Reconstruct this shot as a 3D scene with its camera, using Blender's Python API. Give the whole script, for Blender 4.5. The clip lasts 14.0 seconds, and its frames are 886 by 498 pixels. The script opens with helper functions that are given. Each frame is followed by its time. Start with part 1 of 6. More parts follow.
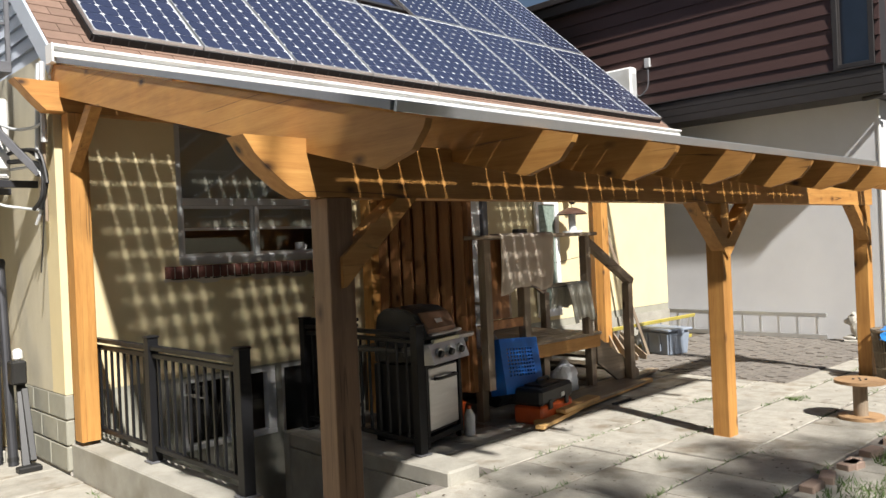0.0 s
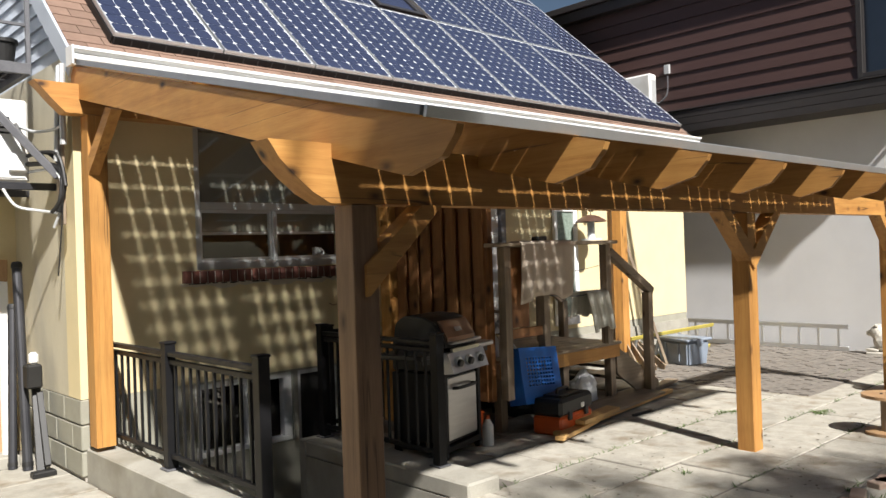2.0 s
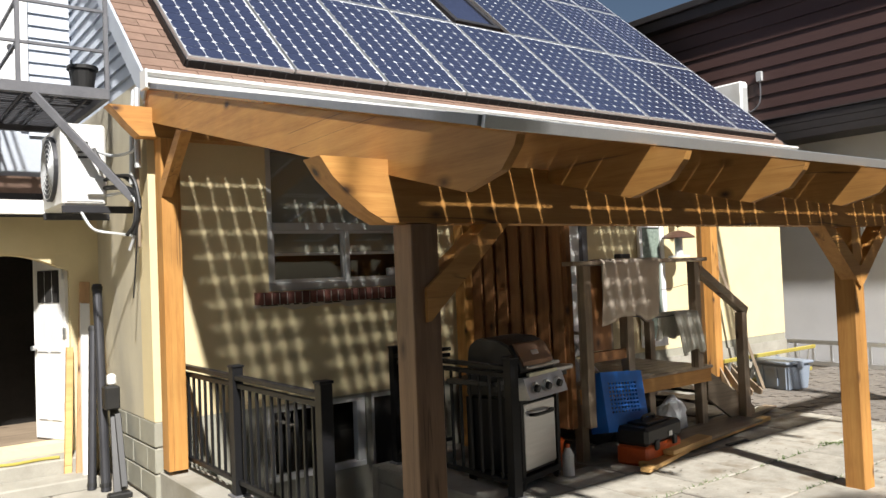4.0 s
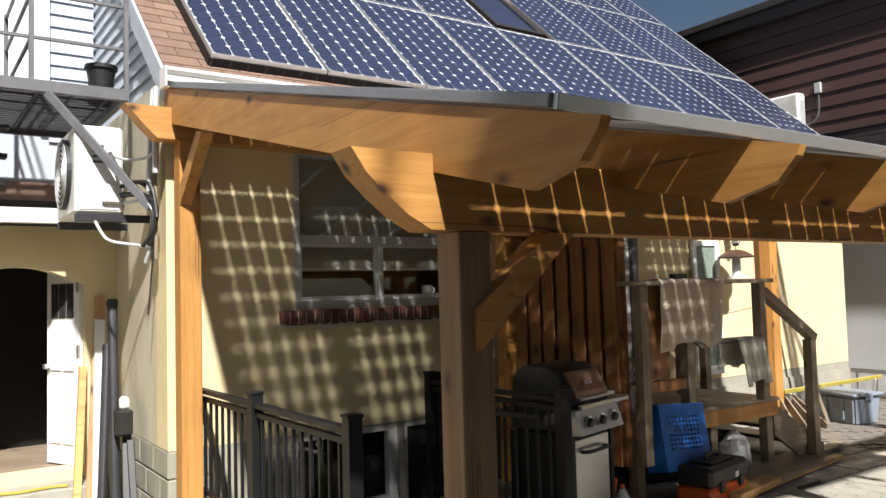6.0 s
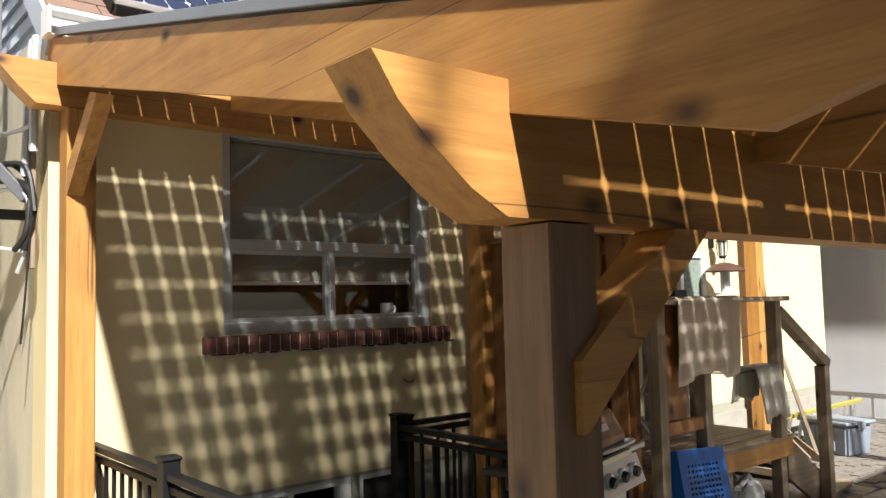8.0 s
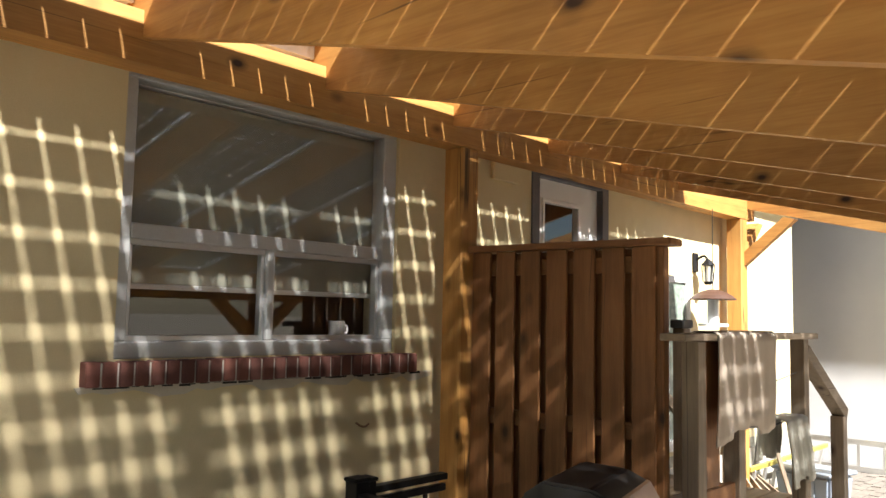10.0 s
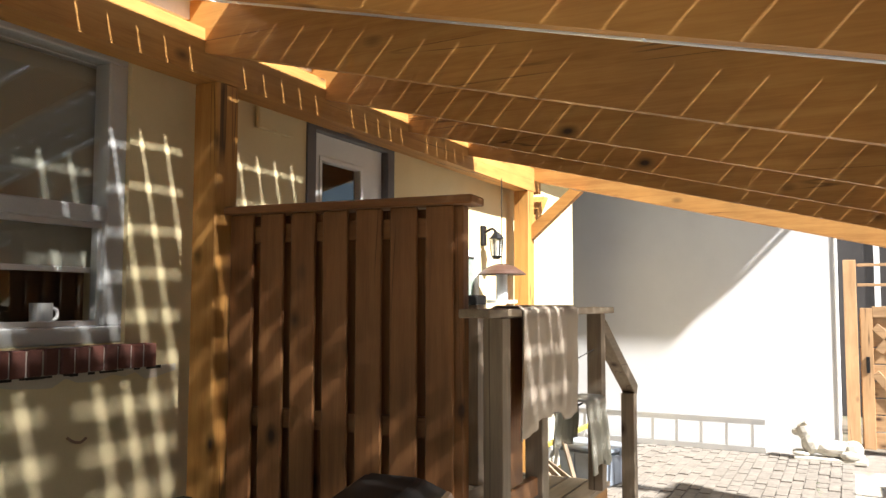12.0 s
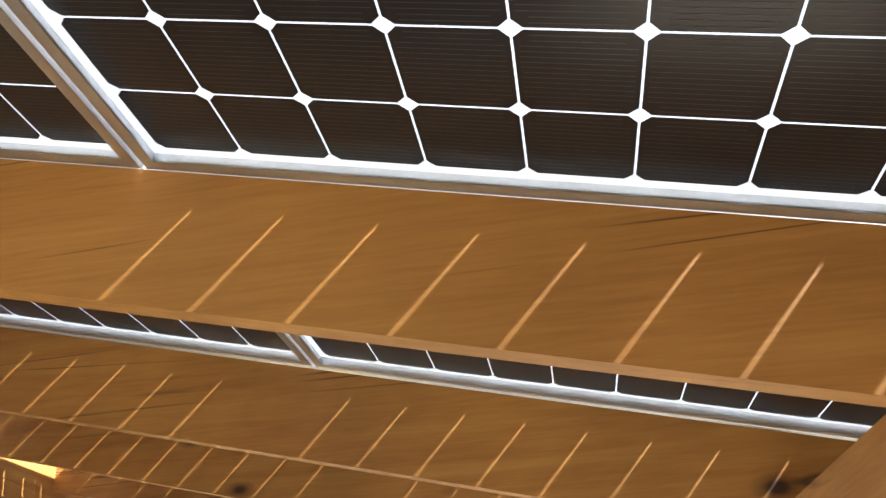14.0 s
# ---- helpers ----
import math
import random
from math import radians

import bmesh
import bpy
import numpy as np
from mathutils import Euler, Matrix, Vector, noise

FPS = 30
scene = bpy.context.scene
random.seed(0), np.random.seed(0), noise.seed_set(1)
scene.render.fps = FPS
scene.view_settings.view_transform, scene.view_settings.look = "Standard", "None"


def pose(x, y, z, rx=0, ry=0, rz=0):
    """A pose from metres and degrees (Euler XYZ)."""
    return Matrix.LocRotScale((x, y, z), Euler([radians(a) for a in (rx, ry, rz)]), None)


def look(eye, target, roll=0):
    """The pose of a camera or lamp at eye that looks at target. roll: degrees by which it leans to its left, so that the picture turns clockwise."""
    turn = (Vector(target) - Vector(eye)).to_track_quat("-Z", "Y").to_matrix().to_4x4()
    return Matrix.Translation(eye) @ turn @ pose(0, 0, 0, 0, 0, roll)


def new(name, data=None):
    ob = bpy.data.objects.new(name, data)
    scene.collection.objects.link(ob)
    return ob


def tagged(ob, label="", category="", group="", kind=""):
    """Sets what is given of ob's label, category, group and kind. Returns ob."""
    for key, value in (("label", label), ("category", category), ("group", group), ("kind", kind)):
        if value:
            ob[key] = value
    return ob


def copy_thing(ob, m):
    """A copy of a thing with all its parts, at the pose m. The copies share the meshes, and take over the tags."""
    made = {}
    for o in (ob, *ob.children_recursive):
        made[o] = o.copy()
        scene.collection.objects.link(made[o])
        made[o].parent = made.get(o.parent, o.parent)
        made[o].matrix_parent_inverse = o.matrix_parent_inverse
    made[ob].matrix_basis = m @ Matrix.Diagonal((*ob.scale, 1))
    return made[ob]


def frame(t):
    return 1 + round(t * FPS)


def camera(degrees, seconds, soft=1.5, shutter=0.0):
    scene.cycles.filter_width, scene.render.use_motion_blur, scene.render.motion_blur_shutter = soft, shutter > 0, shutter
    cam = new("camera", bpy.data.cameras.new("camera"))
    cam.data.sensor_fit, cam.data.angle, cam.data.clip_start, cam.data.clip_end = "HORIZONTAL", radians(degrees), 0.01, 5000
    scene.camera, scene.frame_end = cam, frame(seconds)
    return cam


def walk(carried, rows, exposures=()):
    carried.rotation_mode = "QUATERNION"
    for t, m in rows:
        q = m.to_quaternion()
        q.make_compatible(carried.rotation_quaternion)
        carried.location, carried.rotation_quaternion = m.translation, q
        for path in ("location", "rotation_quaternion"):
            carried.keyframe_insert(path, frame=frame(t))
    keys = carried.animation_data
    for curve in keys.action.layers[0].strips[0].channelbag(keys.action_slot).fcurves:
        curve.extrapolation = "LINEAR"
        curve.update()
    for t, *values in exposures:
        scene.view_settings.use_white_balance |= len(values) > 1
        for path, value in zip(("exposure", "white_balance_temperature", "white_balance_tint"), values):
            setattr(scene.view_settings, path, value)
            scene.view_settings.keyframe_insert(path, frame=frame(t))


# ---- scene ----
cam = camera(58.5, 14.0)
PATH = [
    (0, (-0.159, -6.622, 1.67), (1.229, -5.182, 1.663), -2.5),
    (0.5, (-0.176, -6.623, 1.677), (1.208, -5.18, 1.671), -2.5),
    (1, (-0.16, -6.604, 1.679), (1.23, -5.167, 1.667), -2.3),
    (1.5, (-0.143, -6.549, 1.681), (1.246, -5.11, 1.678), -2.1),
    (2, (-0.144, -6.504, 1.69), (1.223, -5.044, 1.697), -1.9),
    (2.5, (-0.138, -6.464, 1.692), (1.22, -4.995, 1.698), -1.8),
    (3, (-0.074, -6.445, 1.693), (1.236, -4.934, 1.714), -1.9),
    (3.5, (0.041, -6.401, 1.704), (1.309, -4.855, 1.742), -2.1),
    (4, (0.102, -6.377, 1.706), (1.303, -4.779, 1.765), -2.3),
    (6.5, (0.517, -5.615, 1.703), (1.654, -3.974, 1.819), -1.6),
    (7, (0.658, -5.327, 1.71), (1.84, -3.718, 1.832), -1.5),
    (7.5, (0.759, -4.958, 1.738), (2.006, -3.4, 1.868), -1.7),
    (10, (1.455, -3.35, 1.813), (2.914, -1.993, 1.983), 1.2),
    (10.5, (1.584, -3.078, 1.805), (3.118, -1.807, 1.983), 0.4),
    (11, (1.688, -2.909, 1.812), (3.262, -1.685, 1.966), -0.4),
    (11.5, (1.891, -2.863, 1.787), (3.481, -1.657, 1.92), -0.5),
    (12, (2.14, -2.886, 1.782), (3.917, -1.978, 1.916), 0.1),
    (12.5, (2.37, -2.928, 1.802), (4.276, -2.364, 2.03), 1.6),
    (13, (2.56, -2.935, 1.859), (4.474, -2.571, 2.31), -0.9),
    (13.5, (2.735, -2.919, 1.879), (4.587, -2.586, 2.558), -2.5),
    (14, (2.907, -2.914, 1.9), (4.634, -2.682, 2.88), -3.3),
]
walk(cam, [(t, look(eye, target, roll)) for t, eye, target, roll in PATH],
     [(0.0, 0.84), (4.0, 0.84), (6.5, 0.86), (7.7, 1.05), (9.8, 1.95), (11.5, 2.1), (12.5, 1.85), (13.5, 2.1), (14.0, 2.5)])
# ---- world and light ----
SUN = Vector((0.292, 1.0, -1.07)).normalized()
elev = math.asin(-SUN.z)
world = bpy.data.worlds.new("sky")
scene.world = world
world.use_nodes = True
wn = world.node_tree.nodes
sky = wn.new("ShaderNodeTexSky")
sky.sky_type = "NISHITA"
sky.sun_disc = False
sky.sun_elevation = elev
sky.sun_rotation = math.atan2(-SUN.x, -SUN.y)
wn["Background"].inputs[1].default_value = 0.029
world.node_tree.links.new(sky.outputs[0], wn["Background"].inputs[0])
lamp = bpy.data.lights.new("sun", "SUN")
lamp.energy = 5.0
lamp.angle = radians(1.7)
lamp.color = (1.0, 0.965, 0.92)
sun = new("sun", lamp)
sun.rotation_euler = SUN.to_track_quat("-Z", "Y").to_euler()


# ---- materials ----
def base_mat(name):
    m = bpy.data.materials.new(name)
    m.use_nodes = True
    return m, m.node_tree.nodes, m.node_tree.links, m.node_tree.nodes["Principled BSDF"]


def coords(n, l, scale, rand=True):
    tc = n.new("ShaderNodeTexCoord")
    mp = n.new("ShaderNodeMapping")
    mp.inputs["Scale"].default_value = scale
    l.new(tc.outputs["Object"], mp.inputs[0])
    if rand:
        oi = n.new("ShaderNodeObjectInfo")
        mul = n.new("ShaderNodeMath")
        mul.operation = "MULTIPLY"
        mul.inputs[1].default_value = 37.0
        l.new(oi.outputs["Random"], mul.inputs[0])
        l.new(mul.outputs[0], mp.inputs["Location"])
    return mp


def ramp(n, stops):
    r = n.new("ShaderNodeValToRGB")
    e = r.color_ramp.elements
    while len(e) < len(stops):
        e.new(0.5)
    for el, (p, c) in zip(e, stops):
        el.position, el.color = p, (*c, 1)
    return r


def surf(name, a, b, rough=0.7, metal=0.0, scale=6.0, fine=90.0, bump=0.15, spots=None, stretch=(1, 1, 1), tone=0.0):
    """Two-scale mottled surface between colours a and b; spots: a darker stain colour."""
    m, n, l, p = base_mat(name)
    mp = coords(n, l, stretch)
    n1 = n.new("ShaderNodeTexNoise")
    n1.inputs["Scale"].default_value, n1.inputs["Detail"].default_value, n1.inputs["Roughness"].default_value = scale, 6, 0.62
    n2 = n.new("ShaderNodeTexNoise")
    n2.inputs["Scale"].default_value, n2.inputs["Detail"].default_value = fine, 3
    l.new(mp.outputs[0], n1.inputs[0])
    l.new(mp.outputs[0], n2.inputs[0])
    r = ramp(n, [(0.3, a), (0.7, b)])
    mx = n.new("ShaderNodeMix")
    mx.inputs[0].default_value = 0.35
    l.new(n1.outputs[0], mx.inputs[2])
    l.new(n2.outputs[0], mx.inputs[3])
    l.new(mx.outputs[0], r.inputs[0])
    col = r.outputs[0]
    if spots:
        n3 = n.new("ShaderNodeTexNoise")
        n3.inputs["Scale"].default_value, n3.inputs["Detail"].default_value = scale * 0.45, 8
        l.new(mp.outputs[0], n3.inputs[0])
        r3 = ramp(n, [(0.54, (0, 0, 0)), (0.72, (1, 1, 1))])
        l.new(n3.outputs[0], r3.inputs[0])
        m3 = n.new("ShaderNodeMix")
        m3.data_type = "RGBA"
        l.new(r3.outputs[0], m3.inputs[0])
        l.new(col, m3.inputs[6])
        m3.inputs[7].default_value = (*spots, 1)
        col = m3.outputs[2]
    if tone:
        oi = n.new("ShaderNodeObjectInfo")
        hsv = n.new("ShaderNodeHueSaturation")
        mr = n.new("ShaderNodeMapRange")
        mr.inputs[3].default_value, mr.inputs[4].default_value = 1 - tone, 1 + tone
        l.new(oi.outputs["Random"], mr.inputs[0])
        l.new(mr.outputs[0], hsv.inputs["Value"])
        l.new(col, hsv.inputs["Color"])
        col = hsv.outputs[0]
    l.new(col, p.inputs["Base Color"])
    p.inputs["Roughness"].default_value, p.inputs["Metallic"].default_value = rough, metal
    if bump:
        bp = n.new("ShaderNodeBump")
        bp.inputs["Strength"].default_value, bp.inputs["Distance"].default_value = bump, 0.01
        l.new(mx.outputs[0], bp.inputs["Height"])
        l.new(bp.outputs[0], p.inputs["Normal"])
    return m


def wood(name, dark, mid, light, axis, rough=0.6, knots=True, bump=0.2, tone=0.08, knot=(0.05, 0.02, 0.008)):
    """Sawn wood with its grain along one axis (0, 1, 2): long fibres, growth streaks, sparse knots and fine checks."""
    m, n, l, p = base_mat(name)
    s = [1.0, 1.0, 1.0]
    s[axis] = 0.06
    mp = coords(n, l, s)
    g = n.new("ShaderNodeTexNoise")
    g.inputs["Scale"].default_value, g.inputs["Detail"].default_value, g.inputs["Distortion"].default_value = 22, 5, 0.6
    f = n.new("ShaderNodeTexNoise")
    f.inputs["Scale"].default_value, f.inputs["Detail"].default_value = 160, 2
    l.new(mp.outputs[0], g.inputs[0])
    l.new(mp.outputs[0], f.inputs[0])
    mx = n.new("ShaderNodeMix")
    mx.inputs[0].default_value = 0.3
    l.new(g.outputs[0], mx.inputs[2])
    l.new(f.outputs[0], mx.inputs[3])
    r = ramp(n, [(0.2, dark), (0.5, mid), (0.8, light)])
    l.new(mx.outputs[0], r.inputs[0])
    col = r.outputs[0]
    blot = n.new("ShaderNodeTexNoise")
    blot.inputs["Scale"].default_value, blot.inputs["Detail"].default_value = 2.2, 4
    bmp = coords(n, l, (1, 1, 1))
    l.new(bmp.outputs[0], blot.inputs[0])
    hs = n.new("ShaderNodeHueSaturation")
    mr = n.new("ShaderNodeMapRange")
    mr.inputs[1].default_value, mr.inputs[2].default_value = 0.3, 0.7
    mr.inputs[3].default_value, mr.inputs[4].default_value = 1 - tone * 2, 1 + tone * 2
    l.new(blot.outputs[0], mr.inputs[0])
    l.new(mr.outputs[0], hs.inputs["Value"])
    l.new(col, hs.inputs["Color"])
    col = hs.outputs[0]
    if knots:
        ks = [2.6, 2.6, 2.6]
        ks[axis] = 1.5
        km = coords(n, l, ks)
        v = n.new("ShaderNodeTexVoronoi")
        v.inputs["Scale"].default_value = 1.7
        l.new(km.outputs[0], v.inputs[0])
        kr = ramp(n, [(0.05, (1, 1, 1)), (0.09, (0.55, 0.55, 0.55)), (0.17, (0, 0, 0))])
        l.new(v.outputs["Distance"], kr.inputs[0])
        km2 = n.new("ShaderNodeMix")
        km2.data_type = "RGBA"
        l.new(kr.outputs[0], km2.inputs[0])
        l.new(col, km2.inputs[6])
        km2.inputs[7].default_value = (*knot, 1)
        col = km2.outputs[2]
        cs = [1.0, 1.0, 1.0]
        cs[axis] = 0.03
        ck = n.new("ShaderNodeTexNoise")
        ck.inputs["Scale"].default_value, ck.inputs["Detail"].default_value = 3.4, 3
        cm_ = coords(n, l, cs)
        l.new(cm_.outputs[0], ck.inputs[0])
        cr = ramp(n, [(0.4965, (0, 0, 0)), (0.5, (1, 1, 1)), (0.5035, (0, 0, 0))])
        l.new(ck.outputs[0], cr.inputs[0])
        cb = n.new("ShaderNodeTexNoise")
        cb.inputs["Scale"].default_value = 1.6
        l.new(bmp.outputs[0], cb.inputs[0])
        cr2 = ramp(n, [(0.46, (0, 0, 0)), (0.56, (0.85, 0.85, 0.85))])
        l.new(cb.outputs[0], cr2.inputs[0])
        cmul = n.new("ShaderNodeMath")
        cmul.operation = "MULTIPLY"
        l.new(cr.outputs[0], cmul.inputs[0])
        l.new(cr2.outputs[0], cmul.inputs[1])
        cmx = n.new("ShaderNodeMix")
        cmx.data_type = "RGBA"
        l.new(cmul.outputs[0], cmx.inputs[0])
        l.new(col, cmx.inputs[6])
        cmx.inputs[7].default_value = (*[0.5 * k for k in knot], 1)
        col = cmx.outputs[2]
    l.new(col, p.inputs["Base Color"])
    p.inputs["Roughness"].default_value = rough
    bp = n.new("ShaderNodeBump")
    bp.inputs["Strength"].default_value, bp.inputs["Distance"].default_value = bump, 0.004
    l.new(mx.outputs[0], bp.inputs["Height"])
    l.new(bp.outputs[0], p.inputs["Normal"])
    return m


def glass_pane(name, tint=(1, 1, 1), haze=0.0, gloss=0.08):
    """Clear sheet: lets light through, gloss by Fresnel."""
    m, n, l, p = base_mat(name)
    n.remove(p)
    tr = n.new("ShaderNodeBsdfTransparent")
    tr.inputs[0].default_value = (*tint, 1)
    gl = n.new("ShaderNodeBsdfGlossy")
    gl.inputs["Roughness"].default_value = 0.02
    fr = n.new("ShaderNodeLayerWeight")
    fr.inputs[0].default_value = 0.5
    pw = n.new("ShaderNodeMath")
    pw.operation = "POWER"
    pw.inputs[1].default_value = 4.0
    l.new(fr.outputs["Facing"], pw.inputs[0])
    ad = n.new("ShaderNodeMath")
    ad.operation = "MULTIPLY_ADD"
    ad.inputs[1].default_value, ad.inputs[2].default_value = 0.85, gloss
    ad.use_clamp = True
    l.new(pw.outputs[0], ad.inputs[0])
    mx = n.new("ShaderNodeMixShader")
    l.new(ad.outputs[0], mx.inputs[0])
    through_ = tr.outputs[0]
    if haze:
        tl = n.new("ShaderNodeBsdfTranslucent")
        tl.inputs[0].default_value = (0.92, 0.95, 1.0, 1)
        hz = n.new("ShaderNodeMixShader")
        hz.inputs[0].default_value = haze
        l.new(through_, hz.inputs[1])
        l.new(tl.outputs[0], hz.inputs[2])
        through_ = hz.outputs[0]
    l.new(through_, mx.inputs[1])
    l.new(gl.outputs[0], mx.inputs[2])
    l.new(mx.outputs[0], n["Material Output"].inputs[0])
    return m


def milky(name, colour, share):
    """Thin white sheet that shows the light behind it."""
    m, n, l, p = base_mat(name)
    p.inputs["Base Color"].default_value = (0.8, 0.82, 0.84, 1)
    p.inputs["Roughness"].default_value = 0.35
    tl = n.new("ShaderNodeBsdfTranslucent")
    tl.inputs[0].default_value = (*colour, 1)
    mx = n.new("ShaderNodeMixShader")
    mx.inputs[0].default_value = share
    l.new(p.outputs[0], mx.inputs[1])
    l.new(tl.outputs[0], mx.inputs[2])
    l.new(mx.outputs[0], n["Material Output"].inputs[0])
    return m


AMBER = ((0.29, 0.118, 0.026), (0.44, 0.212, 0.054), (0.55, 0.30, 0.085))
WOODX = wood("amber_timber_x", *AMBER, 0)
WOODY = wood("amber_timber_y", *AMBER, 1)
WOODZ = wood("amber_timber_z", *AMBER, 2)
POSTW = wood("amber_timber_post", *AMBER, 2, bump=0.05)
# darker copy of the amber timber: the tree's shade put into the colour
SHADEP = wood("shaded_rough_post", (0.13, 0.068, 0.034), (0.22, 0.125, 0.066), (0.31, 0.185, 0.10), 2, bump=0.3)
GREYW = ((0.16, 0.12, 0.085), (0.26, 0.20, 0.14), (0.36, 0.29, 0.21))
OLDX = wood("weathered_wood_x", *GREYW, 0)
OLDY = wood("weathered_wood_y", *GREYW, 1)
OLDZ = wood("weathered_wood_z", *GREYW, 2)
BRN = ((0.15, 0.060, 0.020), (0.25, 0.110, 0.038), (0.34, 0.160, 0.060))
FENCEZ = wood("fence_board", *BRN, 2)
FENCEY = wood("fence_cap", *BRN, 1)
CEDARZ = wood("cedar_z", (0.30, 0.17, 0.08), (0.42, 0.25, 0.12), (0.52, 0.33, 0.18), 2)
CEDARY = wood("cedar_y", (0.26, 0.15, 0.075), (0.36, 0.22, 0.11), (0.46, 0.29, 0.16), 1)
STUCCO = surf("yellow_stucco", (0.65, 0.54, 0.315), (0.74, 0.63, 0.385), 0.9, 0, 2.5, 240, 0.35)
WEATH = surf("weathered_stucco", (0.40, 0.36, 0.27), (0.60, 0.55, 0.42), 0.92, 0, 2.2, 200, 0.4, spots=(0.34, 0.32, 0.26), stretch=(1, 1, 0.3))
SMEAR = surf("patched_render", (0.50, 0.45, 0.36), (0.66, 0.60, 0.50), 0.9, 0, 5, 200, 0.3)
NWALL = surf("pale_render", (0.58, 0.58, 0.59), (0.68, 0.68, 0.68), 0.9, 0, 1.2, 220, 0.2)
BLOCK = surf("painted_block", (0.26, 0.25, 0.20), (0.34, 0.33, 0.27), 0.9, 0, 6, 160, 0.4, tone=0.05)
CONC = surf("concrete", (0.26, 0.245, 0.205), (0.42, 0.40, 0.345), 0.9, 0, 4, 140, 0.4, spots=(0.24, 0.22, 0.17))
PAVER = surf("concrete_slab", (0.25, 0.235, 0.195), (0.45, 0.42, 0.36), 0.92, 0, 7, 120, 0.6, spots=(0.19, 0.15, 0.10), tone=0.10)
EDGEB = surf("pinkish_brick", (0.32, 0.22, 0.17), (0.44, 0.33, 0.26), 0.9, 0, 9, 120, 0.4, tone=0.15)
GRAVEL = surf("old_brick_paving", (0.12, 0.105, 0.09), (0.24, 0.215, 0.185), 0.95, 0, 9, 60, 0.8)
SOIL = surf("soil", (0.07, 0.055, 0.04), (0.17, 0.14, 0.10), 1.0, 0, 3, 45, 0.9, spots=(0.05, 0.06, 0.025))
BRICK = surf("red_brick", (0.095, 0.036, 0.028), (0.17, 0.062, 0.044), 0.85, 0, 14, 160, 0.4, tone=0.25)
MORTAR = surf("mortar", (0.34, 0.31, 0.27), (0.44, 0.41, 0.36), 0.95, 0, 20, 200, 0.4)
ALU = surf("aluminium", (0.62, 0.63, 0.64), (0.74, 0.75, 0.76), 0.38, 0.85, 4, 120, 0.05)
ALUW = surf("aluminium_dull", (0.50, 0.51, 0.51), (0.60, 0.61, 0.61), 0.5, 0.35, 5, 120, 0.05)
WHITEM = surf("white_metal", (0.72, 0.72, 0.70), (0.82, 0.82, 0.80), 0.45, 0, 3, 60, 0.03, spots=(0.55, 0.53, 0.48))
FLASH = surf("grey_flashing", (0.20, 0.21, 0.23), (0.27, 0.28, 0.30), 0.45, 0.4, 4, 90, 0.05)
BLACKM = surf("black_powder_coat", (0.006, 0.006, 0.007), (0.012, 0.012, 0.013), 0.5, 0, 5, 200, 0.05)
DARKM = surf("dark_steel", (0.035, 0.035, 0.04), (0.06, 0.06, 0.065), 0.5, 0.5, 5, 120, 0.05)
STEELG = surf("painted_grey_steel", (0.10, 0.10, 0.11), (0.17, 0.17, 0.18), 0.5, 0.2, 6, 100, 0.08)
STAIN = surf("brushed_steel", (0.42, 0.42, 0.42), (0.52, 0.52, 0.52), 0.32, 0.8, 3, 60, 0.03, stretch=(1, 1, 14))
BRONZE = surf("bronze_steel_lid", (0.26, 0.16, 0.10), (0.34, 0.22, 0.15), 0.4, 0.6, 3, 80, 0.03)
SHING = surf("brown_shingle", (0.155, 0.098, 0.072), (0.235, 0.152, 0.113), 0.95, 0, 9, 260, 0.6, tone=0.18)
CELLR = surf("roof_cell", (0.026, 0.033, 0.064), (0.037, 0.046, 0.086), 0.2, 0, 2, 30, 0.0)
CELLB = surf("bifacial_cell", (0.010, 0.010, 0.013), (0.020, 0.019, 0.022), 0.3, 0, 2, 30, 0.0)
SHEET = surf("white_backsheet", (0.70, 0.72, 0.74), (0.78, 0.80, 0.82), 0.35, 0, 2, 40, 0.0)
SIDING = surf("brown_siding", (0.046, 0.024, 0.021), (0.068, 0.034, 0.029), 0.55, 0, 2, 80, 0.06, stretch=(1, 0.15, 1))
SIDINGD = surf("dark_trim", (0.022, 0.019, 0.018), (0.034, 0.030, 0.029), 0.5, 0, 3, 80, 0.05)
BLUSID = surf("pale_blue_siding", (0.40, 0.44, 0.50), (0.48, 0.52, 0.58), 0.6, 0, 2, 80, 0.05)
WHITEP = surf("white_paint", (0.74, 0.74, 0.73), (0.82, 0.82, 0.81), 0.5, 0, 3, 90, 0.04)
VINYL = surf("vinyl_frame", (0.55, 0.55, 0.54), (0.64, 0.64, 0.63), 0.5, 0, 3, 90, 0.03)
# near-black put where depth is unlit: hall, glass backings, gaps, basket
DARK = surf("unlit_depth", (0.012, 0.011, 0.010), (0.025, 0.023, 0.02), 0.9, 0, 3, 20, 0.0)
TOWEL = surf("beige_towel", (0.54, 0.45, 0.36), (0.68, 0.58, 0.48), 0.98, 0, 5, 420, 0.7)
TOWEL2 = surf("grey_striped_cloth", (0.42, 0.41, 0.35), (0.62, 0.60, 0.53), 0.98, 0, 3, 300, 0.6, stretch=(9, 1, 0.6))
BLUEP = surf("blue_plastic", (0.008, 0.10, 0.42), (0.015, 0.15, 0.55), 0.42, 0, 5, 90, 0.03)
BLUEB = surf("blue_film", (0.02, 0.20, 0.62), (0.06, 0.32, 0.75), 0.35, 0, 18, 90, 0.5)
TOTE = surf("grey_blue_tote", (0.20, 0.24, 0.30), (0.27, 0.31, 0.37), 0.5, 0, 4, 90, 0.05, spots=(0.17, 0.17, 0.17))
